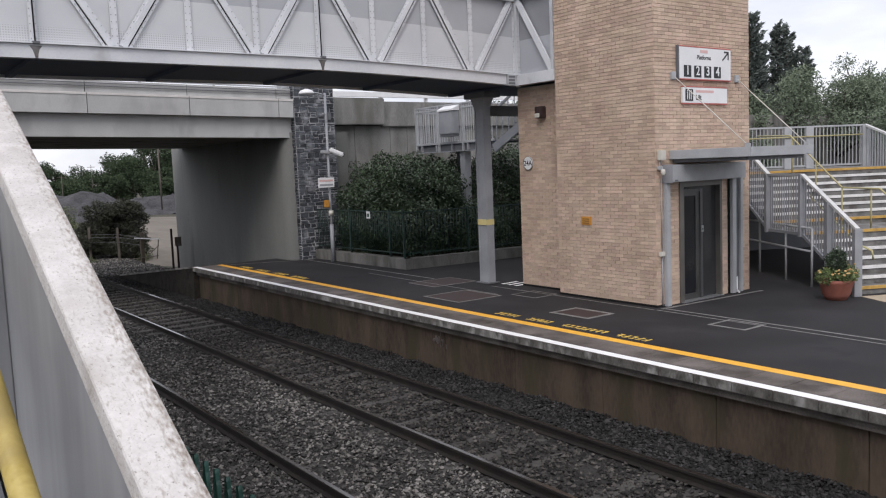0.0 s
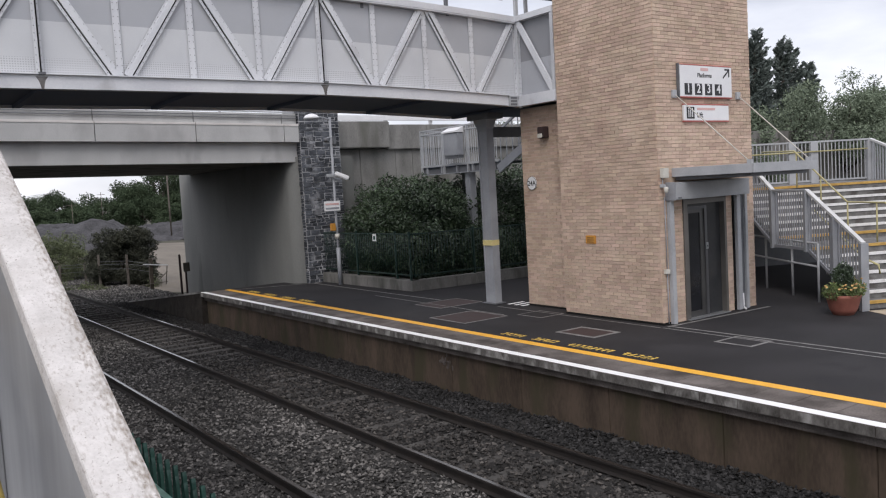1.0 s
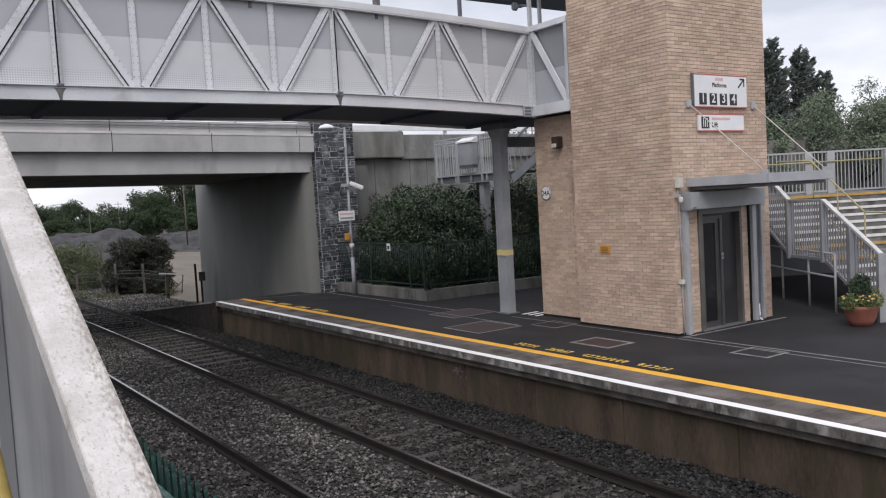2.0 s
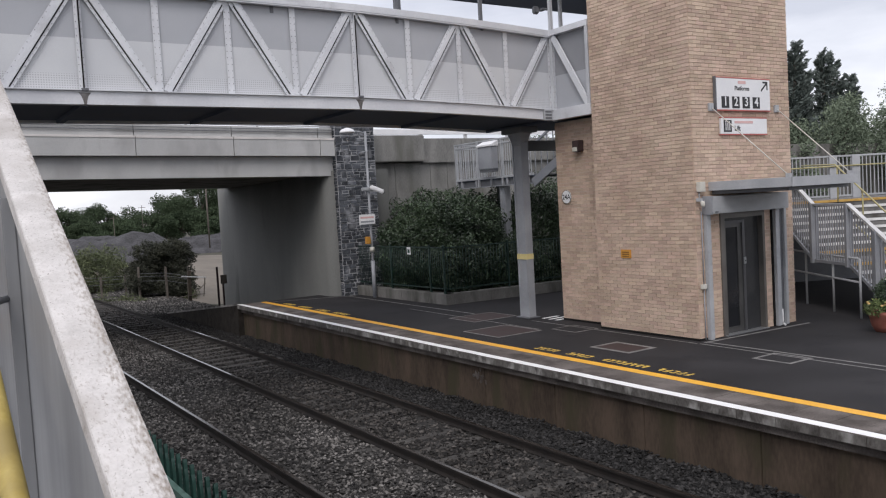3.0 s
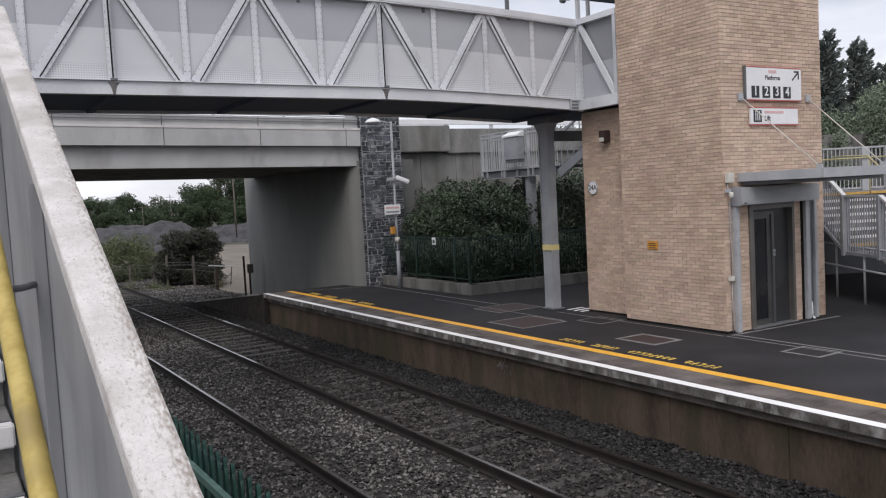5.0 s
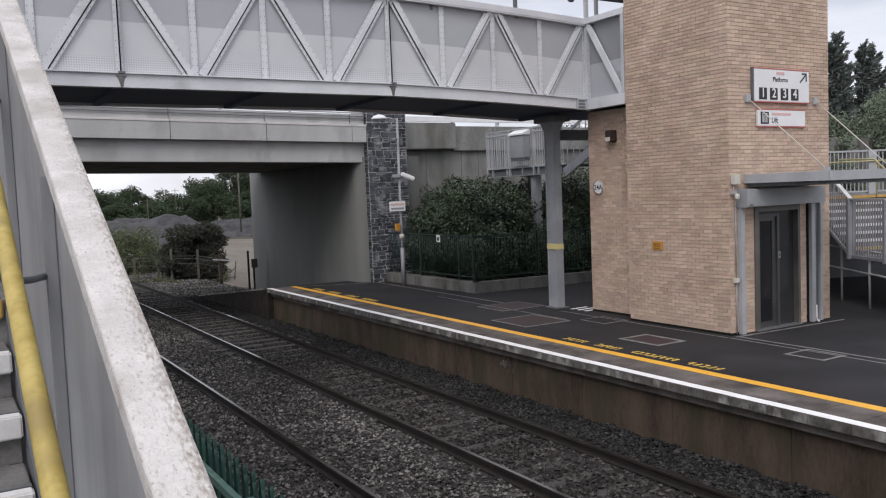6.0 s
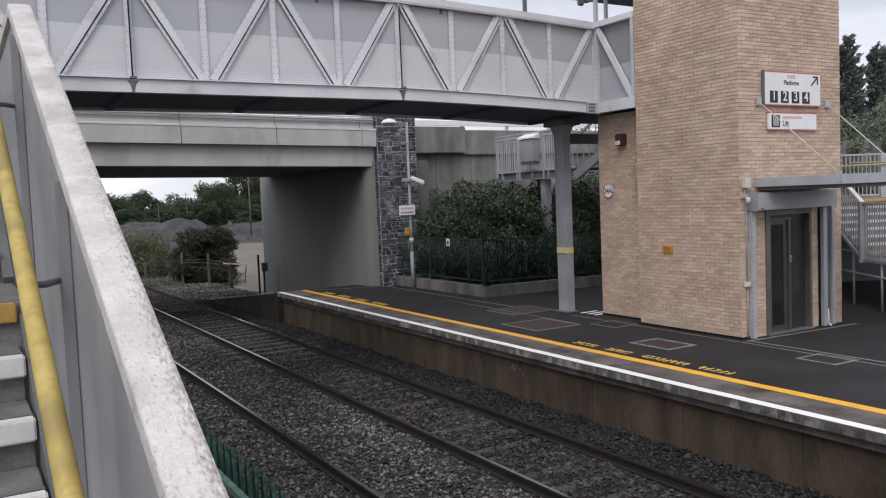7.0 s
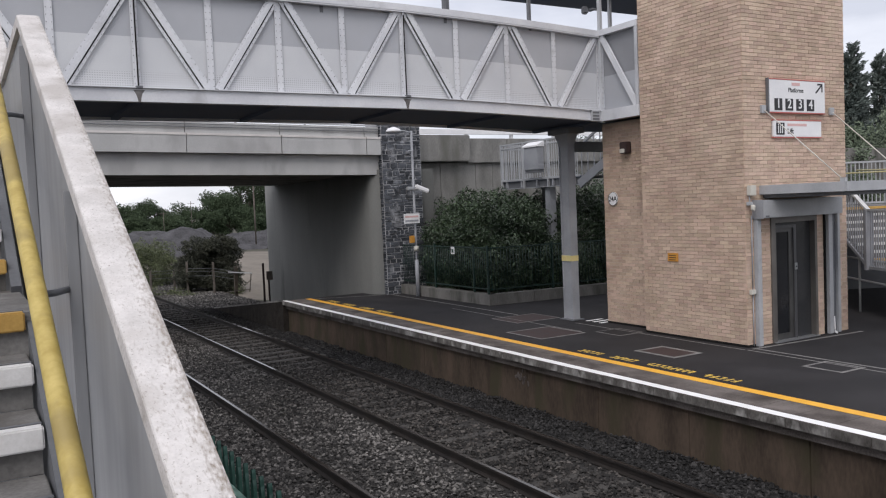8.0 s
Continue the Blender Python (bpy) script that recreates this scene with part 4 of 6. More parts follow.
# ---- lift entrance, canopy and signs on the tower ----
def lift_entrance():
    y = TY0 - 0.012
    li = thing("lift_entrance", "glazed lift doorway in a grey steel frame", "lift door")
    bm = abox(bmesh.new(), 13.935, 14.06, y - 0.03, y + 0.25, 0, 2.53)
    abox(bm, 15.30, 15.375, y - 0.03, y + 0.25, 0, 2.53)
    abox(bm, 14.06, 15.30, y - 0.03, y + 0.25, 2.42, 2.53)
    part("door_frame", bm, FRAME_L, li)
    bm = abox(bmesh.new(), 14.06, 14.13, y + 0.05, y + 0.12, 0.02, 2.42)
    abox(bm, 14.13, 14.80, y + 0.05, y + 0.12, 2.30, 2.36)
    abox(bm, 14.72, 14.80, y + 0.05, y + 0.12, 0.02, 2.30)
    part("inner_frame", bm, STEEL_D, li, "dull grey steel inner frame")
    bm = abox(bmesh.new(), 14.13, 14.22, y + 0.08, y + 0.13, 0.02, 2.30)
    abox(bm, 14.60, 14.72, y + 0.08, y + 0.13, 0.02, 2.30)
    abox(bm, 14.22, 14.60, y + 0.08, y + 0.13, 2.22, 2.30)
    abox(bm, 14.22, 14.60, y + 0.08, y + 0.13, 0.02, 0.14)
    part("door_leaf_frame", bm, FRAME_D, li)
    part("glass_pane", box(14.22, 14.60, y + 0.10, y + 0.115, 0.14, 2.22), GLASS_D, li, "black glass of the door leaf")
    part("glass_pane", box(14.80, 15.30, y + 0.09, y + 0.11, 0.02, 2.42), GLASS_R, li, "glass side panel with its grey reflection put into the colour")
    part("transom_glass", box(14.13, 14.80, y + 0.09, y + 0.11, 2.36, 2.42), GLASS_R, li)
    plate = part("call_button_plate", box(14.73, 14.81, y + 0.03, y + 0.05, 1.43, 1.57, 0.006), STEEL, li)
    part("call_button", box(14.755, 14.785, y + 0.024, y + 0.032, 1.48, 1.51), SIGN_K, plate)
    part("threshold", box(13.96, 15.37, y - 0.08, y + 0.25, 0.0, 0.02, 0.004), STEEL, li)
    sh = thing("shutter_housing", "grey steel roller shutter box with side guides", "shutter")
    part("housing", box(13.42, 15.93, y - 0.25, y, 2.54, 2.89, 0.012), GALV, sh)
    part("end_plate", box(13.405, 13.419, y - 0.26, y, 2.53, 2.90, 0.004), GALV_C, sh)
    part("maker_mark", box(13.50, 13.60, y - 0.254, y - 0.249, 2.56, 2.59), GALV_D, sh, "small dark plate")
    part("guide", box(13.43, 13.55, y - 0.10, y, 0.004, 2.53, 0.008), GALV, sh)
    part("dark_gap_strip", box(13.552, 13.575, y - 0.03, y, 0.004, 2.53), GALV_D, sh)
    part("dark_gap_strip", box(15.61, 15.66, y - 0.03, y, 0.004, 2.53), BLACK_STRIP, sh)
    part("guide", box(15.66, 15.80, y - 0.10, y, 0.004, 2.53, 0.008), GALV, sh)
    part("dark_gap_strip", box(15.80, 15.99, y - 0.02, y, 0.004, 2.53), GALV_D, sh)
    part("guide", box(15.99, 16.08, y - 0.08, y, 0.004, 2.72, 0.008), GALV, sh)
    dp = thing("drain_pipe", "short white plastic pipe bend beside the shutter guide", "pipe")
    part("pipe", tube(bmesh.new(), [(15.86, y - 0.05, 0.35), (15.86, y - 0.06, 0.10), (15.84, y - 0.10, 0.03), (15.80, y - 0.16, 0.025)], 0.024, 8), SIGN_W, dp)
    lk = thing("shutter_lock", "small pale lock box beside the shutter guide", "lock box")
    part("lock_box", box(13.27, 13.40, y - 0.07, y, 1.05, 1.14, 0.006), CREAM, lk)
    part("conduit", tube(bmesh.new(), [(13.36, y - 0.02, 1.05), (13.36, y - 0.02, 0.02)], 0.012, 8), GALV_C, lk)
    part("conduit", tube(bmesh.new(), [(13.36, y - 0.02, 2.6), (13.36, y - 0.02, 1.14)], 0.012, 8), GALV_C, lk)
    ca = thing("entrance_canopy", "flat grey steel canopy on tie rods over the lift door", "canopy")
    bm = box(13.66, 15.78, 9.02, y, 3.02, 3.15, 0.01)
    part("roof_tray", bm, GALV, ca)
    part("lower_tray", box(13.74, 15.70, 9.14, y, 2.93, 3.02, 0.008), GALV_D, ca)
    part("front_flashing", box(13.64, 15.80, 8.99, 9.02, 3.0, 3.18, 0.006), GALV, ca)
    part("side_flashing", box(13.63, 13.66, 9.02, y, 3.0, 3.18, 0.006), GALV, ca)
    for x, xe in ((13.79, 13.68), (15.95, 15.70)):
        rod = part("tie_rod", tube(bmesh.new(), [(x, y - 0.03, 4.67), (xe, 9.08, 3.2)], 0.0105, 8), CREAM, ca)
        part("wall_bracket", box(x - 0.09, x + 0.05, y - 0.05, y, 4.60, 4.76, 0.008), GALV, ca)
        part("clevis", box(xe - 0.03, xe + 0.03, 9.04, 9.14, 3.15, 3.25, 0.006), GALV, ca)


def platform_sign():
    y = TY0 - 0.02
    s = thing("platform_sign", "white direction sign with red edges and platform numbers", "sign")
    x0, x1, z0, z1 = 13.91, 15.66, 4.63, 5.27
    part("board", box(x0, x1, y - 0.06, y, z0, z1, 0.006), SIGN_W, s)
    part("red_edge", box(x0 - 0.004, x1 + 0.004, y - 0.064, y, z1 + 0.001, z1 + 0.02), SIGN_R, s)
    part("red_edge", box(x0 - 0.004, x1 + 0.004, y - 0.064, y, z0 - 0.02, z0 - 0.001), SIGN_R, s)
    part("side_edge", box(x0 - 0.03, x0 - 0.001, y - 0.062, y, z0 - 0.03, z1 + 0.03), GALV_D, s)
    f = y - 0.063
    part("upper_wording", box(14.60, 14.85, f - 0.001, f + 0.004, 5.165, 5.225), SIGN_P, s, "faded red wording too blurred to read")
    text_mesh("Platforms", 0.125, SIGN_K, pose(14.725, f, 5.07, 90), s)
    for i in range(4):
        cx = 14.175 + i * 0.335
        plate = part("number_plate", box(cx - 0.118, cx + 0.118, f - 0.006, f + 0.003, 4.665, 4.90, 0.003), SIGN_K, s, "black number tile")
        text_mesh(str(i + 1), 0.26, SIGN_W, pose(cx, f - 0.008, 4.79, 90), plate, "numeral")
    bm = beam(bmesh.new(), (15.36, f, 5.04), (15.55, f, 5.20), 0.006, 0.032, (0, 0, 1))
    abox(bm, 15.42, 15.58, f - 0.003, f + 0.003, 5.20, 5.232)
    abox(bm, 15.548, 15.58, f - 0.003, f + 0.003, 5.06, 5.20)
    part("arrow", bm, SIGN_K, s)
    s2 = thing("lift_sign", "small white lift sign with a black pictogram tile", "sign")
    x0, x1, z0, z1 = 14.03, 15.54, 4.14, 4.46
    part("board", box(x0, x1, y - 0.05, y, z0, z1, 0.006), SIGN_W, s2)
    part("red_edge", box(x0 - 0.003, x1 + 0.003, y - 0.053, y, z0 - 0.022, z0 - 0.001), SIGN_R, s2)
    part("red_edge", box(x0 - 0.003, x1 + 0.003, y - 0.053, y, z1 + 0.001, z1 + 0.022), SIGN_R, s2)
    f = y - 0.053
    tile = part("pictogram_tile", box(14.11, 14.36, f - 0.004, f + 0.003, 4.18, 4.42, 0.002), SIGN_K, s2)
    bm = bmesh.new()
    for k in range(3):
        abox(bm, 14.16 + k * 0.06, 14.18 + k * 0.06, f - 0.009, f - 0.004, 4.21, 4.36)
        abox(bm, 14.158 + k * 0.06, 14.182 + k * 0.06, f - 0.009, f - 0.004, 4.37, 4.395)
    part("pictogram", bm, SIGN_W, tile)
    part("upper_wording", box(14.46, 15.06, f - 0.001, f + 0.004, 4.355, 4.405), SIGN_P, s2, "faded red wording too blurred to read")
    text_mesh("Lift", 0.15, SIGN_K, pose(14.45, f, 4.25, 90), s2, align="LEFT")


def tower_fittings():
    n = thing("orange_notice", "small orange notice on the buff brick wall", "notice")
    part("plate", box(TX0 - 0.05, TX0 - 0.012, 12.62, 12.90, 1.64, 1.82, 0.005), ORANGE, n)
    for k in range(3):
        part("wording_bar", box(TX0 - 0.053, TX0 - 0.049, 12.66, 12.86, 1.76 - k * 0.045, 1.775 - k * 0.045), IRON, n)
    d = thing("number_disc", "round white bridge plate with black characters", "number plate")
    bm = lathe(bmesh.new(), [(0.155, 0), (0.165, 0.008), (0.165, 0.02), (0.15, 0.026)], seg=32)
    bmesh.ops.transform(bm, matrix=pose(13.598, 15.02, 3.04, 0, -90, 0), verts=bm.verts)
    part("disc", bm, SIGN_W, d)
    text_mesh("24A", 0.17, SIGN_K, pose(13.57, 15.02, 3.035, 90, 0, -90), d)
    bm = bmesh.new()
    for k in range(32):
        a, b = k * math.pi / 16, (k + 1) * math.pi / 16
        beam(bm, (13.576, 15.02 + 0.16 * math.cos(a), 3.04 + 0.16 * math.sin(a)), (13.576, 15.02 + 0.16 * math.cos(b), 3.04 + 0.16 * math.sin(b)), 0.006, 0.014, (1, 0, 0))
    part("black_rim", bm, SIGN_K, d)
    w = thing("wall_lamp", "dark wall lamp with a frosted lens on the brick wall", "wall lamp")
    part("housing", box(13.44, 13.604, 14.36, 14.60, 4.09, 4.36, 0.015), IRON, w)
    part("lens", box(13.42, 13.445, 14.42, 14.58, 4.10, 4.20, 0.01), CREAM, w)
    j = thing("junction_box", "cream junction box at the corner of the brick tower", "junction box")
    part("body", box(13.26, 13.42, TY0 - 0.12, TY0 - 0.012, 2.99, 3.19, 0.008), CREAM, j)
    part("conduit", tube(bmesh.new(), [(13.31, TY0 - 0.04, 3.0), (13.31, TY0 - 0.04, 2.80)], 0.012, 8), GALV, j)
    c = thing("corner_camera", "small grey camera on a bracket at the tower corner", "camera")
    part("bracket", box(13.245, 13.29, TY0 - 0.14, TY0 - 0.01, 2.80, 2.87, 0.006), GALV, c)
    bm = lathe(bmesh.new(), [(0.025, -0.09), (0.042, -0.06), (0.045, 0.0), (0.035, 0.03)], (13.268, TY0 - 0.155, 2.78), 14)
    part("dome", bm, CREAM, c)


lift_entrance()
base_line = bmesh.new()
abox(base_line, TX0 - 0.022, TX0 - 0.004, TY0 - 0.022, TY1, 0.001, 0.05)
abox(base_line, TX0 - 0.004, 13.43, TY0 - 0.022, TY0 - 0.004, 0.001, 0.05)
abox(base_line, 13.598, 13.616, TY1 + 0.002, 15.36, 0.001, 0.05)
setting("tower_base_strip", base_line, BLACK_STRIP, "thin dark strip round the foot of the tower", "base strip")
platform_sign()
tower_fittings()


# ---- markings and covers on the platform ----
def markings():
    random.seed(3)
    for words, x0 in ((((12.95, 12.30), (12.0, 11.35), (11.05, 9.95), (9.72, 8.98)), 10.58), (((26.0, 25.2), (24.7, 23.9), (23.4, 22.6), (22.2, 21.3)), 10.50)):
        g = thing("platform_wording", "worn yellow painted wording beside the safety line", "line marking")
        for a, b in words:
            bm = bmesh.new()
            n = max(int((a - b) / 0.125), 3)
            for i in range(n):
                y = a - (i + 0.5) * (a - b) / n
                abox(bm, x0 + 0.02, x0 + 0.21, y - 0.055, y - 0.012, 0.001, 0.004)
                for dx in random.sample((0.02, 0.098, 0.175), 2):
                    abox(bm, x0 + dx, x0 + dx + 0.035, y - 0.015, y + 0.04, 0.001, 0.0042)
            part("word_bar", bm, YELLOW_WORN, g)

    def cover(x0, x1, y0, y1, w, ma, label):
        c = tagged(part("access_cover", box(x0 + w, x1 - w, y0 + w, y1 - w, 0.0006, 0.004), ma), label, "access cover", "platform access covers")
        bm = abox(bmesh.new(), x0, x1, y0, y0 + w, 0.0008, 0.006)
        abox(bm, x0, x1, y1 - w, y1, 0.0008, 0.006)
        abox(bm, x0, x0 + w, y0 + w, y1 - w, 0.0008, 0.006)
        abox(bm, x1 - w, x1, y0 + w, y1 - w, 0.0008, 0.006)
        part("rim", bm, GREY_LINE, c, "faded grey rim")
    cover(11.40, 12.17, 11.07, 12.14, 0.085, IRON, "rusty iron access cover with a grey rim")
    cover(10.93, 12.2, 14.55, 15.93, 0.045, IRON, "rusty access cover with a thin grey rim")
    cover(11.98, 13.35, 16.92, 18.1, 0.03, IRON, "rusty access cover near the column")
    cover(12.44, 13.15, 13.68, 14.5, 0.03, ASPHALT, "small asphalt-filled access cover by the tower")
    cover(12.42, 13.08, 8.33, 9.10, 0.06, ASPHALT, "asphalt-filled cover with broad pale rim")

    def stripe(p, q, w=0.05, ma=GREY_LINE):
        tagged(part("grey_line", beam(bmesh.new(), (p[0], p[1], 0.003), (q[0], q[1], 0.003), w, 0.003), ma), "faded thin grey line painted on the asphalt", "line marking", "grey lines")
    stripe((13.15, 10.70), (16.40, 10.52), 0.07)
    stripe((13.22, 10.68), (13.16, 4.0), 0.06)
    stripe((13.0, 10.70), (12.86, 4.0), 0.04)
    stripe((13.02, 15.9), (12.98, 10.75), 0.035)
    stripe((12.95, 26.0), (12.9, 18.2), 0.05)
    stripe((12.4, 20.8), (12.25, 14.75), 0.03)
    part("end_line", beam(bmesh.new(), (10.32, 26.98, 0.003), (13.2, 25.75, 0.003), 0.05, 0.003), GREY_LINE, g)
    for y in (15.95, 15.70, 15.45):
        stripe((13.42, y), (13.95, y + 0.02), 0.10, WHITE_LINE)


markings()


# ---- foliage ----
def foliage(name, blobs, n, size, material, parent=None, label="", seed=1, flat=0.0, edge=0.55):
    """n small folded leaves in the outer part of uneven ellipsoid blobs (centre, radii)."""
    rng = np.random.default_rng(seed)
    vol = np.array([b[1][0] * b[1][1] * b[1][2] for b in blobs]) ** 0.75
    which = rng.choice(len(blobs), n, p=vol / vol.sum())
    c = np.array([b[0] for b in blobs], float)[which]
    r = np.array([b[1] for b in blobs], float)[which]
    d = rng.normal(size=(n, 3))
    d /= np.linalg.norm(d, axis=1)[:, None]
    lump = 1 + 0.16 * np.sin(d[:, 0] * 7 + which * 1.7) * np.sin(d[:, 1] * 6 + which) + 0.14 * np.sin(d[:, 2] * 9 + d[:, 0] * 5 + which * 2.1)
    rad = (edge + (1.06 - edge) * rng.random(n) ** 0.6) * lump
    p = c + d * r * rad[:, None]
    a = rng.normal(size=(n, 3))
    a[:, 2] *= 1 - flat
    a /= np.linalg.norm(a, axis=1)[:, None]
    b = np.cross(a, rng.normal(size=(n, 3)))
    b /= np.linalg.norm(b, axis=1)[:, None]
    s = rng.uniform(0.6, 1.35, n)[:, None] * size
    nrm = np.cross(a, b) * s * 0.15
    v = np.stack([p - a * s, p + b * s * 0.42 + nrm, p + a * s, p - b * s * 0.42 + nrm], 1).reshape(-1, 3)
    q = np.arange(n)[:, None] * 4
    f = np.concatenate([q + np.array([0, 1, 2]), q + np.array([0, 2, 3])], 0)
    me = bpy.data.meshes.new(name)
    me.from_pydata(v.tolist(), [], f.tolist())
    me.materials.append(material)
    ob = new(name, me)
    if parent:
        ob.parent = parent
    return tagged(ob, label)


def branches(base, blobs, r, seed, name, parent):
    """One bent, tapering limb from the base into each clump."""
    rng = random.Random(seed)
    base = Vector(base)
    for c, rad in blobs:
        c = Vector(c)
        mid = base.lerp(c, 0.5) + Vector((rng.uniform(-1, 1), rng.uniform(-1, 1), 0)) * 0.12 * (c - base).length
        pts = [base + Vector((rng.uniform(-r, r), rng.uniform(-r, r), 0)), mid, c]
        bm = bmesh.new()
        for i, (p, q) in enumerate(zip(pts, pts[1:])):
            tube(bm, [p, q], r * (0.8 - 0.35 * i), 6)
        part(name, bm, BARK, parent)


def shrub(name, base, blobs, n, size, material, label, seed, group=""):
    t = thing(name, label, "shrub", group)
    branches(base, blobs, 0.05, seed, "stem", t)
    foliage("crown", blobs, n, size, material, t, seed=seed)
    return t


def tree(base, height, spread, n, leaf, material, label, seed, group=""):
    rng = random.Random(seed)
    t = thing("tree", label, "tree", group)
    b = Vector(base)
    top = b + Vector((0, 0, height))
    blobs = []
    for i in range(18):
        h = rng.uniform(0.30, 0.94)
        a = rng.uniform(0, 6.28)
        k = spread * rng.uniform(0.15, 0.75) * (1.15 - abs(h - 0.55))
        rr = spread * rng.uniform(0.20, 0.42) * (1.25 - 0.5 * h)
        blobs.append(((b.x + k * math.cos(a), b.y + k * math.sin(a), b.z + height * h), (rr, rr, rr * 0.8)))
    bm = tube(bmesh.new(), [b + Vector((0, 0, -0.3)), b + Vector((0.1, 0, height * 0.3))], 0.05 * spread + 0.06, 9)
    tube(bm, [b + Vector((0.1, 0, height * 0.3)), b + Vector((0, 0.1, height * 0.62))], 0.032 * spread + 0.04, 8)
    part("trunk", bm, BARK, t)
    branches(b + Vector((0.1, 0, height * 0.3)), blobs, 0.02 * spread + 0.02, seed, "limb", t)
    foliage("crown", blobs, n, leaf, material, t, seed=seed, edge=0.35)
    return t


def conifer(base, height, spread, n, label, seed):
    """A ragged conifer: ascending boughs, each a tapering spray of needle clumps blown a little to one side."""
    rng = np.random.default_rng(seed)
    t = thing("conifer", label, "tree", "dark conifers behind the tower")
    b = Vector(base)
    part("trunk", tube(bmesh.new(), [b, b + Vector((0, 0, height * 0.6)), b + Vector((0, 0, height * 0.84))], 0.12, 7), BARK, t)
    boughs = 92
    hh = 0.10 + 0.90 * rng.random(boughs) ** 0.8
    ang = rng.uniform(0, 6.283, boughs)
    length = spread * (1.02 - hh * 0.86) * rng.uniform(0.55, 1.1, boughs)
    which = rng.choice(boughs, n, p=length / length.sum())
    u = rng.random(n) ** 0.75
    reach = length[which] * u
    lift = reach * rng.uniform(0.35, 0.75, boughs)[which] + 0.30 * reach * u
    c = np.stack([np.cos(ang[which]) * reach + 0.22 * reach * u, np.sin(ang[which]) * reach, height * (hh[which] * 0.93) + lift], 1)
    width = (0.05 + 0.13 * (1 - u) * np.minimum(length[which], 2.0))[:, None]
    p = c + rng.normal(size=(n, 3)) * width * np.array((1, 1, 0.8)) - np.stack([0 * u, 0 * u, np.abs(rng.normal(size=n)) * 0.16 * (1.2 - u)], 1) + np.array(base)
    d = np.stack([np.cos(ang[which]) + 0.3, np.sin(ang[which]), np.full(n, 0.7)], 1) + rng.normal(size=(n, 3)) * 0.45
    d /= np.linalg.norm(d, axis=1)[:, None]
    w = np.cross(d, rng.normal(size=(n, 3)))
    w /= np.linalg.norm(w, axis=1)[:, None]
    s = rng.uniform(0.10, 0.24, n)[:, None]
    v = np.stack([p - d * s, p + w * s * 0.30, p + d * s, p - w * s * 0.30], 1).reshape(-1, 3)
    q = np.arange(n)[:, None] * 4
    me = bpy.data.meshes.new("crown")
    me.from_pydata(v.tolist(), [], np.concatenate([q + np.array([0, 1, 2]), q + np.array([0, 2, 3])], 0).tolist())
    me.materials.append(LEAF_C)
    crown = new("crown", me)
    crown.parent = t


# ---- fenced planting beside the platform ----
def fence_and_plinth():
    corner, far, right = Vector((13.52, 20.45, 0)), Vector((13.38, 26.1, 0)), Vector((19.4, 19.95, 0))
    for p, q in ((far, corner), (corner, right)):
        d = (q - p).normalized()
        L = (q - p).length
        k = 0.0
        pl = thing("plinth", "low weathered concrete plinth under the green fence", "plinth", "fence plinths", "structure")
        while k < L - 0.1:
            e = min(k + 1.55, L)
            off = d.cross(Vector((0, 0, 1))) * -0.14
            a, b = p + d * (k + 0.008), p + d * (e - 0.008)
            part("plinth_block", beam(bmesh.new(), a + off + Vector((0, 0, 0.165)), b + off + Vector((0, 0, 0.165)), 0.3, 0.325), CONC_D, pl)
            k = e
    bar = mesh_of(tube(bmesh.new(), [(0, 0, 0.40), (0, 0, 1.74)], 0.011, 6), "bar", GREEN_F)
    for p, q in ((far, corner), (corner, right)):
        d = (q - p).normalized()
        L = (q - p).length
        side = d.cross(Vector((0, 0, 1))) * -0.14
        fe = thing("green_fence", "dark green bar fence on a low concrete plinth", "fence", "green bar fences")
        for z in (0.47, 1.72):
            part("rail", beam(bmesh.new(), p + side + Vector((0, 0, z)), q + side + Vector((0, 0, z)), 0.03, 0.04), GREEN_F, fe)
        for i in range(int(L / 0.11)):
            ob = new("bar", bar)
            ob.parent, ob.location = fe, p + side + d * (0.05 + i * 0.11)
        for i in range(int(L / 2.3) + 1):
            c = p + side + d * min(0.03 + i * 2.3, L - 0.03)
            part("post", box(c.x - 0.03, c.x + 0.03, c.y - 0.03, c.y + 0.03, 0.325, 1.80, 0.004), GREEN_F, fe)
    n = thing("fence_notice", "small white notice tied to the green fence", "notice")
    part("plate", box(13.43, 13.445, 22.28, 22.49, 1.50, 1.73, 0.003), SIGN_W, n)
    part("print_block", box(13.426, 13.431, 22.32, 22.44, 1.55, 1.66), GREEN_N, n)


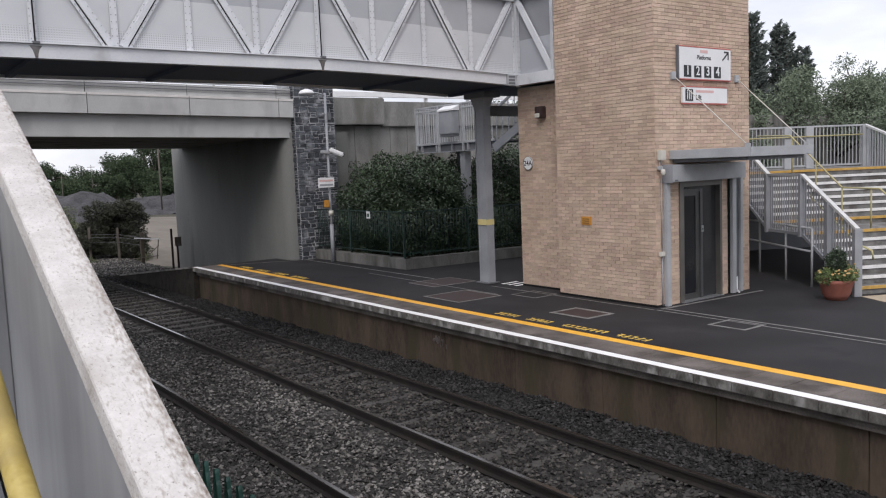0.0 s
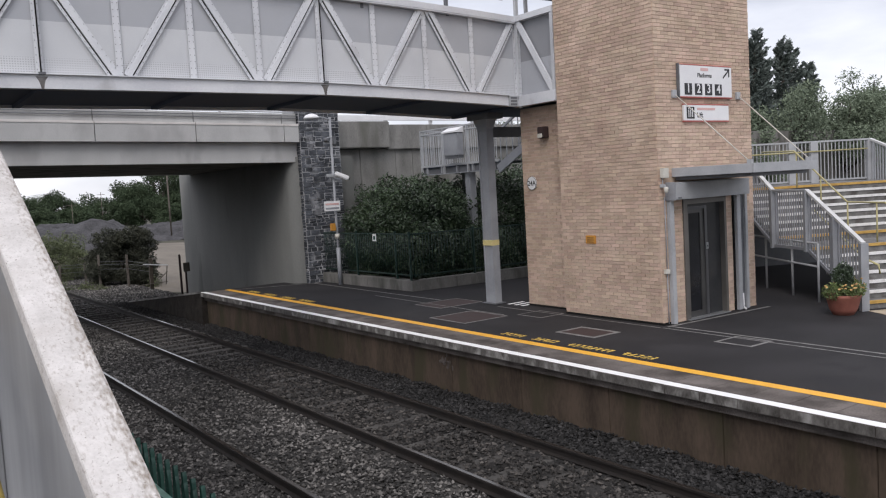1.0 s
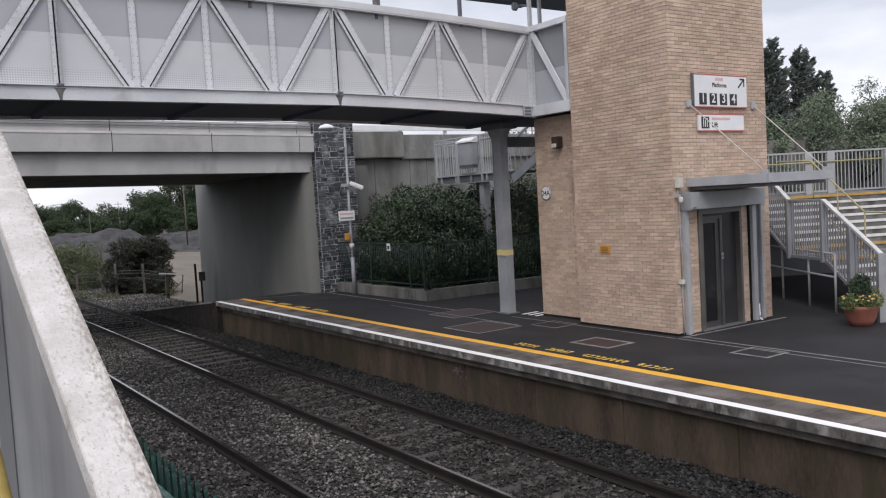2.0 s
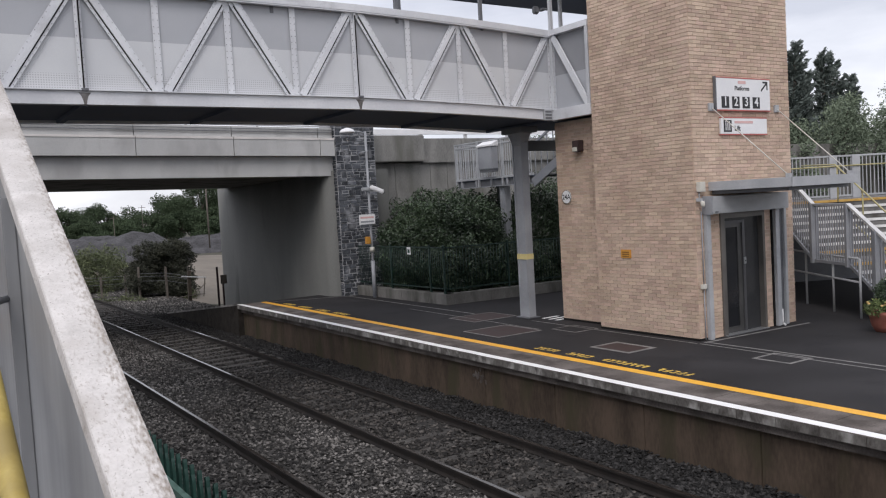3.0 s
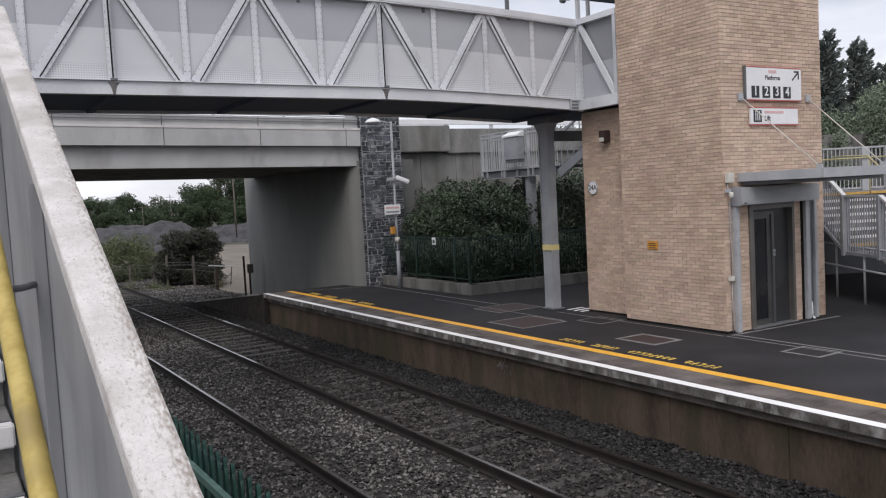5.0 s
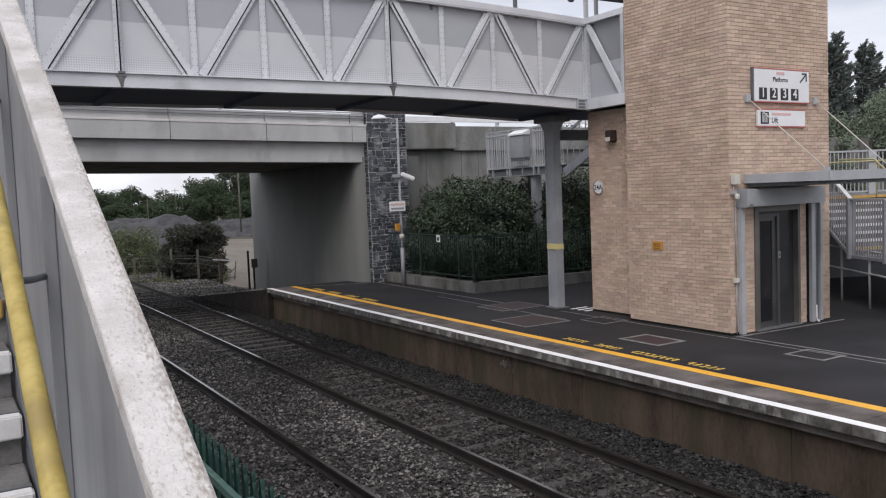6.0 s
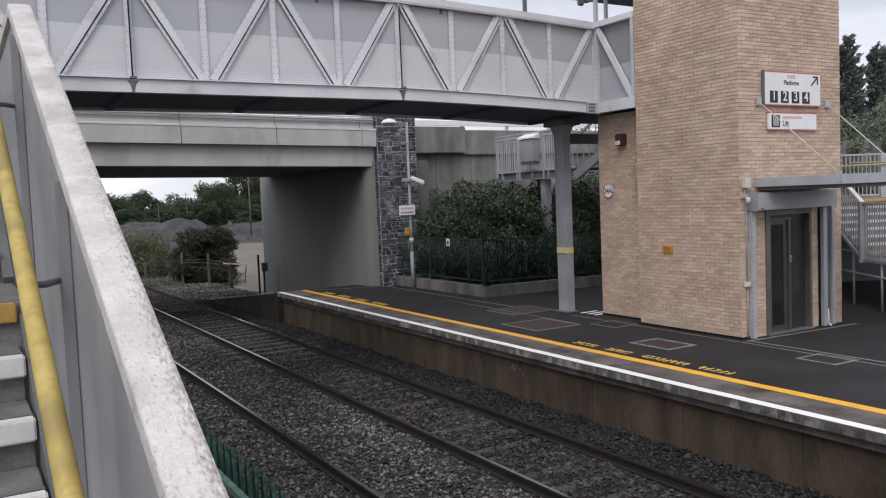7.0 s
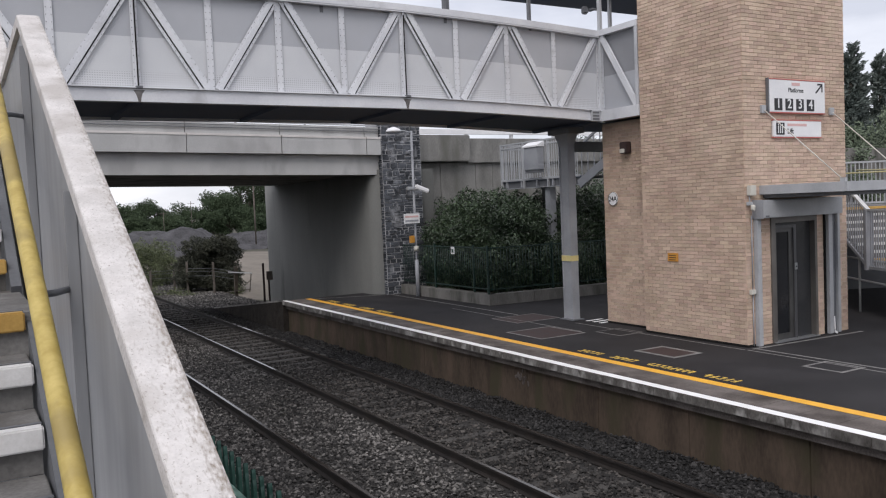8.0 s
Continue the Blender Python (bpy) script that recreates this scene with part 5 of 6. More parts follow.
def lamp_post():
    x, y = 13.30, 24.55
    lp = thing("lamp_post", "slim galvanised lamp post with a dome lantern and cameras", "lamp post")
    part("pole", tube(bmesh.new(), [(x, y, 0.32), (x, y, 2.0), (x, y, 5.62)], 0.042, 12), GALV_C, lp)
    part("base_sleeve", tube(bmesh.new(), [(x, y, 0.0), (x, y, 1.25)], 0.07, 12), GALV_C, lp)
    part("arm", tube(bmesh.new(), [(x, y, 5.55), (x - 0.35, y - 0.05, 5.62), (x - 0.62, y - 0.08, 5.62)], 0.022, 8), GALV, lp)
    bm = lathe(bmesh.new(), [(0.26, 0), (0.25, 0.05), (0.18, 0.12), (0.06, 0.16)], (x - 0.72, y - 0.1, 5.56), 18)
    part("lantern", bm, SIGN_W, lp, "white dome lantern")
    part("yellow_band", tube(bmesh.new(), [(x, y, 1.56), (x, y, 1.72)], 0.082, 12), CREAM, lp)
    part("orange_box", box(x - 0.24, x - 0.09, y - 0.1, y + 0.03, 1.84, 2.08, 0.01), ORANGE, lp)
    cc = thing("cctv_camera", "white bullet surveillance camera on the lamp post", "camera")
    part("bracket", box(x - 0.12, x + 0.3, y - 0.09, y - 0.03, 3.60, 3.66, 0.01), GALV, cc)
    bm = beam(bmesh.new(), (x + 0.0, y - 0.12, 3.76), (x + 0.40, y - 0.35, 3.55), 0.15, 0.15)
    bmesh.ops.bevel(bm, geom=bm.edges[:], offset=0.035, segments=2, affect="EDGES")
    part("housing", bm, SIGN_W, cc)
    part("front_lens", beam(bmesh.new(), (x + 0.396, y - 0.348, 3.552), (x + 0.42, y - 0.362, 3.54), 0.11, 0.11), SIGN_K, cc)
    part("side_arm", box(x - 0.3, x - 0.05, y - 0.12, y - 0.02, 3.62, 3.74, 0.02), GALV, cc)
    c2 = thing("dome_camera", "small dark dome camera bracket on the lamp post", "camera")
    part("arm", tube(bmesh.new(), [(x, y, 4.95), (x - 0.2, y - 0.1, 4.93)], 0.02, 8), GALV, c2)
    part("dome", lathe(bmesh.new(), [(0.03, -0.1), (0.08, -0.06), (0.09, 0.02), (0.03, 0.06)], (x - 0.24, y - 0.12, 4.88), 12), GALV_D, c2)
    part("counter_plate", box(x + 0.02, x + 0.14, y - 0.12, y - 0.04, 4.72, 4.98, 0.01), GALV_D, c2)
    s = thing("post_sign", "small white sign with faded print on the lamp post", "sign")
    part("board", box(x - 0.47, x + 0.13, y - 0.10, y - 0.08, 2.50, 2.83, 0.004), SIGN_W, s)
    part("wording_bar", box(x - 0.42, x + 0.08, y - 0.105, y - 0.098, 2.70, 2.76), SIGN_P, s)
    part("wording_bar", box(x - 0.42, x + 0.08, y - 0.105, y - 0.098, 2.56, 2.62), GALV_C, s)


def stone_pillar():
    x0, x1, y0, y1, zt = 12.86, 14.40, 25.96, 27.2, 6.3
    w = setting("stone_pillar_wall", box(x0, x1, y0, y1, -0.4, zt), STONE_M, "dark coursed stone pillar at the bridge end", "stone wall")
    rng = random.Random(4)
    for fx in (0, 1):
        z = 0.0
        while z < zt - 0.03:
            h = rng.choice((0.09, 0.12, 0.16, 0.20))
            h = min(h, zt - z)
            s = 0.0
            L = (x1 - x0) if fx == 0 else 0.24
            while s < L - 0.02:
                l = rng.uniform(0.13, 0.36)
                e = min(s + l, L)
                if L - e < 0.1:
                    e = L
                pr = rng.uniform(0.012, 0.03)
                mid = z + h * rng.uniform(0.35, 0.65)
                for za, zb in (((z, mid), (mid, z + h)) if h > 0.15 and rng.random() < 0.4 else ((z, z + h),)):
                    g = rng.uniform(0.010, 0.022)
                    if fx == 0:
                        bm = box(x0 + s + g, x0 + e - g, y0 - pr, y0 + 0.02, za + g, zb - g)
                    else:
                        bm = box(x0 - pr, x0 + 0.02, y0 + s + g, y0 + e - g, za + g, zb - g)
                    for v in bm.verts:
                        v.co += Vector((rng.uniform(-1, 1), rng.uniform(-0.4, 0.4), rng.uniform(-1, 1))) * 0.017
                    part("stone", bm, STONE, w)
                s = e
            z += h


def wing_wall():
    Y = 27.25
    w = thing("wing_wall", "stained concrete wing wall and parapet beside the bridge", "wall", kind="structure")
    for a, b in ((14.42, 15.95), (15.96, 17.55), (17.56, 18.35), (18.36, 32.0)):
        part("wall_panel", box(a, b, Y, Y + 0.4, -0.4, 4.70, 0.012), CONC_G, w)
    part("wall_panel_inset", box(15.98, 17.5, Y - 0.03, Y, 1.0, 3.55, 0.01), CONC_G, w)
    part("parapet_block", box(14.42, 17.1, Y - 0.42, Y + 0.4, 4.72, 5.72, 0.03), CONC_G, w, "stained projecting parapet block")
    part("parapet_block", box(17.11, 19.0, Y - 0.16, Y + 0.4, 4.66, 5.62, 0.03), CONC_G, w)
    part("parapet_block", box(19.01, 32, Y - 0.16, Y + 0.4, 4.66, 5.62, 0.03), CONC_G, w)
    g = thing("road_barrier", "white painted metal barrier along the road edge", "barrier")
    for z in (5.95, 6.35, 6.75):
        part("rail", box(14.75, 32, Y + 0.6, Y + 0.68, z - 0.1, z + 0.1, 0.01), SIGN_W, g)
    for i in range(8):
        part("post", box(15.4 + i * 2.2, 15.52 + i * 2.2, Y + 0.69, Y + 0.8, 5.3, 6.9), SIGN_W, g)
    setting("road_embankment", box(14.72, 60, Y + 0.4, 37.6, -0.4, 5.25), CONC_D, "concrete faced road embankment behind the station", "embankment")


def stair_landing():
    """The raised landing and the flight that leads up to the footbridge."""
    x0, x1, y0, y1, z, top = 17.3, 19.2, 20.7, 25.15, 3.84, 5.18
    s = thing("raised_landing", "grey steel stair landing with railings on posts", "stair landing", kind="structure")
    part("deck", box(x0 + 0.05, x1, y0, y1, z - 0.06, z), SOFFIT, s)
    part("edge_beam", box(x0, x0 + 0.06, y0, y1, z - 0.03, z + 0.05, 0.006), GALV, s)
    part("under_beam", box(x0 + 0.08, x0 + 0.15, y0, y1, z - 0.27, z - 0.06), GALV_D, s)
    part("under_flange", box(x0 + 0.02, x0 + 0.21, y0, y1, z - 0.30, z - 0.272), GALV_C, s)
    part("end_beam", box(x0 + 0.06, x1, y1 - 0.06, y1, z - 0.26, z + 0.06, 0.006), GALV, s)
    for i in range(5):
        part("cross_beam", box(x0 + 0.012, x0 + 0.078, y0 + 0.45 + i * 0.9, y0 + 0.53 + i * 0.9, z - 0.26, z - 0.035), GALV_C, s)
    for zz in (top, top - 0.14):
        part("top_rail", box(x0, x0 + 0.055, y0, y1, zz - 0.05, zz, 0.006), GALV, s)
        part("top_rail", box(x0 + 0.06, x1, y1 - 0.055, y1, zz - 0.05, zz, 0.006), GALV, s)
    for i in range(4):
        y = y0 + 0.25 + i * 1.38
        part("rail_post", box(x0 - 0.012, x0 + 0.06, y - 0.035, y + 0.035, z - 0.30, top), GALV, s)
    bar = mesh_of(abox(bmesh.new(), -0.008, 0.008, -0.013, 0.013, 0.05, top - z - 0.05), "baluster", GALV)
    for i in range(36):
        ob = new("baluster", bar)
        ob.parent, ob.location = s, (x0 + 0.03, y0 + 0.1 + i * 0.12, z)
    for i in range(15):
        ob = new("baluster", bar)
        ob.parent, ob.location, ob.rotation_euler = s, (x0 + 0.12 + i * 0.12, y1 - 0.03, z), (0, 0, math.pi / 2)
    part("support_column", box(17.45, 17.72, 22.45, 22.72, 0, z - 0.30, 0.01), GALV_C, s)
    part("support_column", box(18.9, 19.1, 24.6, 24.8, 0, z - 0.26, 0.01), GALV, s)
    b = thing("equipment_box", "grey metal equipment box fixed to the landing railing", "box")
    part("body", box(x0 - 0.28, x0 - 0.014, 22.48, 23.30, 4.14, 4.92, 0.02), GALV_C, b)
    lid = bmesh.new()
    ends = [[lid.verts.new((x, y, zz)) for x, zz in ((x0 - 0.32, 4.925), (x0 - 0.014, 4.925), (x0 - 0.014, 5.12), (x0 - 0.32, 4.98))] for y in (22.45, 23.33)]
    lid.faces.new(ends[0])
    lid.faces.new(ends[1][::-1])
    for k in range(4):
        lid.faces.new((ends[0][k], ends[1][k], ends[1][(k + 1) % 4], ends[0][(k + 1) % 4]))
    # white on the lid paints the highlight on the sloping top
    part("lid", lid, SIGN_W, b, "sloping lid, its bright highlight put into the white colour")
    part("base_trim", box(x0 - 0.25, x0 - 0.014, 22.51, 23.27, 4.05, 4.14), GALV_D, b)
    z = 3.66
    f = thing("upper_flight", "steel stair flight from the landing to the footbridge", "stairs", kind="structure")
    for x in (x0 + 0.05, x1 - 0.05):
        part("stringer", beam(bmesh.new(), (x, 20.75, z - 0.1), (x, 18.0, 4.95), 0.06, 0.28), GALV_C, f)
        part("handrail", beam(bmesh.new(), (x, 20.75, z + 1.1), (x, 18.0, 6.1), 0.06, 0.07), GALV_C, f)
        for i in range(9):
            y = 20.6 - i * 0.3
            zz = z + (20.75 - y) * 0.53
            part("baluster", box(x - 0.01, x + 0.01, y - 0.015, y + 0.015, zz, zz + 1.1), GALV_C, f)
    for i in range(8):
        part("tread", box(x0 + 0.09, x1 - 0.09, 20.45 - i * 0.31, 20.73 - i * 0.31, z + 0.13 + i * 0.17, z + 0.17 + i * 0.17), GALV_D, f)
    part("tie_beam", box(14.25, 17.4, 17.3, 17.5, 4.35, 4.62), GALV_D, f)


fence_and_plinth()
lamp_post()
stone_pillar()
wing_wall()
stair_landing()
setting("planting_bed", box(13.7, 25, 20.5, 27.2, -0.3, 0.12), EARTH, "dark soil of the fenced planting bed", "planting bed")
shrub("laurel_shrub", (15.2, 23.6, 0.1), [((14.6, 24.4, 1.3), (0.95, 1.3, 1.3)), ((15.3, 22.9, 1.6), (1.3, 1.4, 1.5)), ((15.6, 24.8, 2.0), (1.3, 1.3, 1.45)), ((16.2, 23.0, 1.8), (1.15, 1.4, 1.45)), ((14.9, 21.6, 1.0), (0.9, 0.9, 1.0)), ((14.9, 23.2, 2.25), (0.7, 0.9, 0.85)), ((16.1, 22.2, 2.1), (0.7, 0.7, 0.75)), ((17.6, 24.8, 1.9), (1.1, 1.0, 1.5)), ((18.9, 25.0, 1.9), (1.1, 1.0, 1.5))], 68000, 0.062, LEAF_D,
      "dense dark green shrub behind the green fence", 21, "fenced shrubs")
shrub("laurel_shrub", (17.6, 21.8, 0.1), [((17.2, 21.6, 0.8), (1.3, 1.0, 0.95)), ((19.0, 22.3, 1.6), (1.2, 1.3, 1.75)), ((20.2, 21.7, 1.7), (1.3, 1.2, 1.8)), ((21.6, 22.6, 1.8), (1.4, 1.3, 1.9)), ((23.0, 23.6, 1.9), (1.4, 1.3, 1.9)), ((16.3, 21.4, 0.9), (1.0, 0.8, 0.9)), ((20.6, 24.0, 1.9), (1.5, 1.5, 1.9))], 52000, 0.062, LEAF_D,
      "shaded dark green shrub below the stair landing", 22, "fenced shrubs")


# ---- stairs on the far platform ----
SA, SN, SB = Vector((0.469, 0.883, 0)), Vector((0.883, -0.469, 0)), Vector((16.87, 8.64, 0))


def sp(k, w, z):
    p = SB + SA * k + SN * w
    return Vector((p.x, p.y, z))


def skew_box(k0, k1, w0, w1, z0, z1):
    bm = bmesh.new()
    vs = [bm.verts.new(sp(k, w, z)) for z in (z0, z1) for k, w in ((k0, w0), (k1, w0), (k1, w1), (k0, w1))]
    for f in ((0, 1, 2, 3), (7, 6, 5, 4), (0, 4, 5, 1), (1, 5, 6, 2), (2, 6, 7, 3), (3, 7, 4, 0)):
        bm.faces.new([vs[i] for i in f])
    return bm


def far_stairs():
    st = thing("platform_stairs", "wide stairs with white nosings up from the platform", "stairs", kind="structure")
    W = 5.4
    steps = [(0.15 + 0.3 * i, 0.17 * (i + 1), i in (0, 6)) for i in range(7)] + [(3.4 + 0.3 * i, 1.19 + 0.17 * (i + 1), i in (0, 7)) for i in range(8)]
    for k, z, yellow in steps:
        deep = 1.62 if abs(z - 1.19) < 0.01 else (3.2 if z > 2.54 else 0.33)
        part("tread", skew_box(k + 0.03, k + deep, 0.05, W, z - 0.045, z), TREAD, st)
        part("riser", skew_box(k + 0.03, k + 0.045, 0.05, W, z - 0.17, z - 0.045), TREAD, st)
        part("nosing", skew_box(k, k + 0.06, 0.05, W, z - 0.06, z + 0.004), NOSE_Y if yellow else NOSE_W, st, "yellow nosing" if yellow else "")
    part("back_wall", skew_box(8.7, 8.9, -3.0, W, 0, 2.4), GALV_D, st)
    part("upper_landing", skew_box(5.6, 8.7, -3.0, 0.04, 2.5, 2.55), TREAD, st)

    def top(k):
        return 1.41 + 0.56 * max(min(k, 1.98), 0) + 0.62 * max(k - 3.42, 0)
    pa = thing("stair_balustrade", "grey steel bar balustrade with a pale cap beside the stairs", "balustrade", kind="structure")
    for k0, k1 in ((0, 1.98), (1.98, 3.42), (3.42, 5.8)):
        part("cap", beam(bmesh.new(), sp(k0, 0, top(k0)), sp(k1, 0, top(k1)), 0.1, 0.05), CAP_FAR if k0 != 1.98 else GALV, pa)
        part("bottom_rail", beam(bmesh.new(), sp(k0, 0, top(k0) - 1.36), sp(k1, 0, top(k1) - 1.36), 0.05, 0.07), GALV_C, pa)
    bar = mesh_of(abox(bmesh.new(), -0.008, 0.008, -0.017, 0.017, -1.34, -0.03), "bar", GALV_C)
    for i in range(58):
        k = 0.05 + i * 0.099
        ob = new("bar", bar)
        ob.parent, ob.location, ob.rotation_euler = pa, sp(k, 0, top(k)), (0, 0, radians(-28))
    for k in (0.0, 0.95, 1.98, 3.42, 5.0):
        bm = beam(bmesh.new(), sp(k, 0, 0 if k == 0 else top(k) - 1.42), sp(k, 0, top(k)), 0.17, 0.09, SA)
        part("post", bm, GALV_C, pa)
    br = thing("landing_railing", "grey bar railing round the upper stair landing", "railing", kind="structure")
    for z in (3.78, 2.62):
        part("rail", beam(bmesh.new(), sp(7.4, -2.5, z), sp(7.4, 5.45, z), 0.06, 0.05), GALV, br)
    part("rail", beam(bmesh.new(), sp(7.4, 5.45, 3.78), sp(0.2, 5.45, 1.45), 0.09, 0.06), CAP_FAR, br)
    b2 = mesh_of(abox(bmesh.new(), -0.013, 0.013, -0.008, 0.008, 2.62, 3.78), "bar", GALV)
    for i in range(66):
        ob = new("bar", b2)
        ob.parent, ob.location, ob.rotation_euler = br, sp(7.4, -2.4 + i * 0.12, 0), (0, 0, radians(-28))
    for w in (2.9, 3.6, 5.45, 1.4):
        part("post", skew_box(7.33, 7.43, w - 0.12, w + 0.12, 2.5, 3.78), GALV, br)
    b3 = mesh_of(abox(bmesh.new(), -0.012, 0.012, -0.022, 0.022, -1.2, 0), "bar", GALV)
    for i in range(58):
        k = 7.3 - i * 0.12
        ob = new("bar", b3)
        ob.parent, ob.location, ob.rotation_euler = br, sp(k, 5.45, 3.78 - (7.4 - k) * 0.3236), (0, 0, radians(-28))
    part("infill_sheet", skew_box(7.45, 7.47, -2.5, 1.35, 3.0, 3.70), GALV, br)
    hr = thing("stair_handrails", "yellow tubular handrails down the middle of the stairs", "handrail", kind="structure")
    w = 1.9
    path = [sp(7.3, w, 3.55), sp(5.6, w, 3.5), sp(3.3, w, 2.12), sp(1.9, w, 2.12), sp(0.1, w, 1.1), sp(-0.1, w, 0.95)]
    part("tube", tube(bmesh.new(), path, 0.022, 8), RAIL_PALE, hr)
    for k, z0, z1 in ((5.5, 2.5, 3.45), (4.4, 1.9, 2.8), (3.3, 1.19, 2.12), (2.2, 1.19, 2.12), (1.0, 0.5, 1.6)):
        part("stanchion", tube(bmesh.new(), [sp(k, w, z0), sp(k, w, z1)], 0.02, 8), RAIL_PALE, hr)
    part("tube", tube(bmesh.new(), [sp(1.9, 0.12, 2.05), sp(0.15, 0.12, 1.08), sp(-0.3, 0.12, 0.98), sp(-0.34, 0.12, 0.8)], 0.022, 8), RAIL_PALE, hr)
    part("tube", tube(bmesh.new(), [sp(7.3, 5.3, 3.5), sp(7.3, -2.5, 3.45)], 0.02, 8), RAIL_PALE, hr)
    ra = thing("underpass_railing", "grey tubular guard rail under the stairs", "railing")
    guard = [Vector((17.5, 9.98, 0)), Vector((18.15, 11.0, 0)), Vector((18.95, 12.2, 0)), Vector((19.9, 13.6, 0))]
    for z in (1.32, 0.80):
        part("rail", tube(bmesh.new(), [p + Vector((0, 0, z)) for p in guard], 0.026, 8), GALV, ra)
    for p in guard:
        part("post", tube(bmesh.new(), [p, p + Vector((0, 0, 1.32))], 0.028, 8), GALV, ra)
    tp = thing("tactile_paving", "buff tactile paving at the foot of the stairs", "paving", kind="structure")
    for i in range(6):
        for j in range(2):
            part("paving_slab", skew_box(-0.86 + j * 0.41, -0.46 + j * 0.41, 0.05 + i * 0.41, 0.45 + i * 0.41, 0.001, 0.008), PAVE, tp)


def flower_pot():
    c = (16.30, 8.78, 0)
    p = thing("flower_pot", "terracotta pot with a clipped shrub and bright flowers", "flower pot")
    part("pot", lathe(bmesh.new(), [(0.20, 0.0), (0.27, 0.12), (0.325, 0.34), (0.34, 0.36), (0.34, 0.42), (0.31, 0.42), (0.29, 0.36)], c, 28), TERRA, p)
    part("soil", lathe(bmesh.new(), [(0.285, 0.36), (0.28, 0.38)], c, 20), EARTH, p)
    foliage("clipped_shrub", [((c[0], c[1], 0.74), (0.20, 0.20, 0.28))], 2600, 0.028, LEAF_D, p, seed=5)
    foliage("trailing_leaves", [((c[0] - 0.28, c[1] + 0.05, 0.50), (0.24, 0.2, 0.15)), ((c[0] + 0.25, c[1] - 0.1, 0.52), (0.24, 0.2, 0.16)), ((c[0], c[1] - 0.25, 0.48), (0.25, 0.14, 0.12))], 1400, 0.035, LEAF_L, p, seed=6)
    rng = random.Random(7)
    bm = lathe(bmesh.new(), [(0.007, 0.0), (0.027, 0.010), (0.023, 0.018), (0.005, 0.012)], (0, 0, 0), 8)
    bloom = mesh_of(bm, "flower", PETAL)
    for (x, y, z), (rx, ry, rz) in (((-0.25, 0.0, 0.56), (0.22, 0.22, 0.12)), ((0.27, -0.1, 0.60), (0.2, 0.2, 0.13)), ((0.0, -0.27, 0.5), (0.2, 0.12, 0.12))):
        for _ in range(13):
            d = Vector((rng.gauss(0, 1), rng.gauss(0, 1), abs(rng.gauss(0, 1)))).normalized()
            ob = new("flower", bloom)
            ob.parent, ob.location = p, (c[0] + x + d.x * rx, c[1] + y + d.y * ry, z + d.z * rz)
            ob.rotation_euler = (rng.uniform(-0.9, 0.9), rng.uniform(-0.9, 0.9), rng.uniform(0, 6))


far_stairs()
flower_pot()


# ---- roof over the bridge end ----
def bridge_roof():
    r = thing("bridge_end_roof", "dark flat roof on slim posts over the bridge end", "roof", kind="structure")
    part("roof_slab", box(11.2, 17.6, 15.5, 17.7, 8.28, 8.4), SOFFIT, r)
    part("roof_edge", box(11.1, 17.7, 15.38, 15.5, 8.24, 8.46, 0.01), GALV_D, r)
    part("roof_slab", box(BX - 0.1, 17.6, 13.75, 15.38, 8.28, 8.4), SOFFIT, r)
    for x, y in ((11.32, 15.06), (9.1, 15.06), (BX + 0.45, 15.06), (6.3, 15.06), (9.32, 15.3)):
        part("roof_post", box(x - 0.035, x + 0.035, y, y + 0.07, 6.9, 8.28), GALV_D if x < 12 else GALV, r)
    lp = thing("roof_loudspeaker", "small dark loudspeaker bracketed to the corner post", "loudspeaker")
    part("body", box(12.93, 13.09, 15.1, 15.22, 7.42, 7.60, 0.03), GALV_D, lp)
    part("bracket", box(13.09, 13.22, 14.98, 15.2, 7.50, 7.54), GALV_D, lp)
    part("roof_edge", box(-4, 11.1, 17.6, 17.7, 8.36, 8.44), GALV_D, r)


bridge_roof()


# ---- palisade fence below the camera's parapet ----
def palisade():
    f = thing("palisade_fence", "green steel palisade fence with rounded pale tops", "fence")
    bm = bmesh.new()
    prof = [(-0.032, 0.0), (-0.018, 0.022), (0.0, 0.006), (0.018, 0.022), (0.032, 0.0)]
    zs = [(0.05, 1.0), (1.37, 1.0), (1.41, 0.86), (1.44, 0.55), (1.48, 0.46), (1.50, 0.28)]
    rings = [[bm.verts.new((b * 1.0, a * s, z)) for a, b in prof] for z, s in zs]
    for r, q in zip(rings, rings[1:]):
        for i in range(4):
            bm.faces.new((r[i], r[i + 1], q[i + 1], q[i]))
    g = bmesh.ops.extrude_face_region(bm, geom=bm.faces[:])
    bmesh.ops.translate(bm, verts=[v for v in g["geom"] if isinstance(v, bmesh.types.BMVert)], vec=(-0.004, 0, 0))
    pale = mesh_of(bm, "pale", GREEN_N)
    for i in range(56):
        ob = new("pale", pale)
        ob.parent, ob.location = f, (1.42, 1.6 + i * 0.155, 0)
    for z in (0.4, 1.27):
        part("rail", box(1.37, 1.412, 1.5, 10.3, z - 0.025, z + 0.025), GREEN_R, f)
    for i in range(4):
        part("post", box(1.30, 1.368, 1.55 + i * 2.75, 1.62 + i * 2.75, 0, 1.42), GREEN_N, f)


palisade()


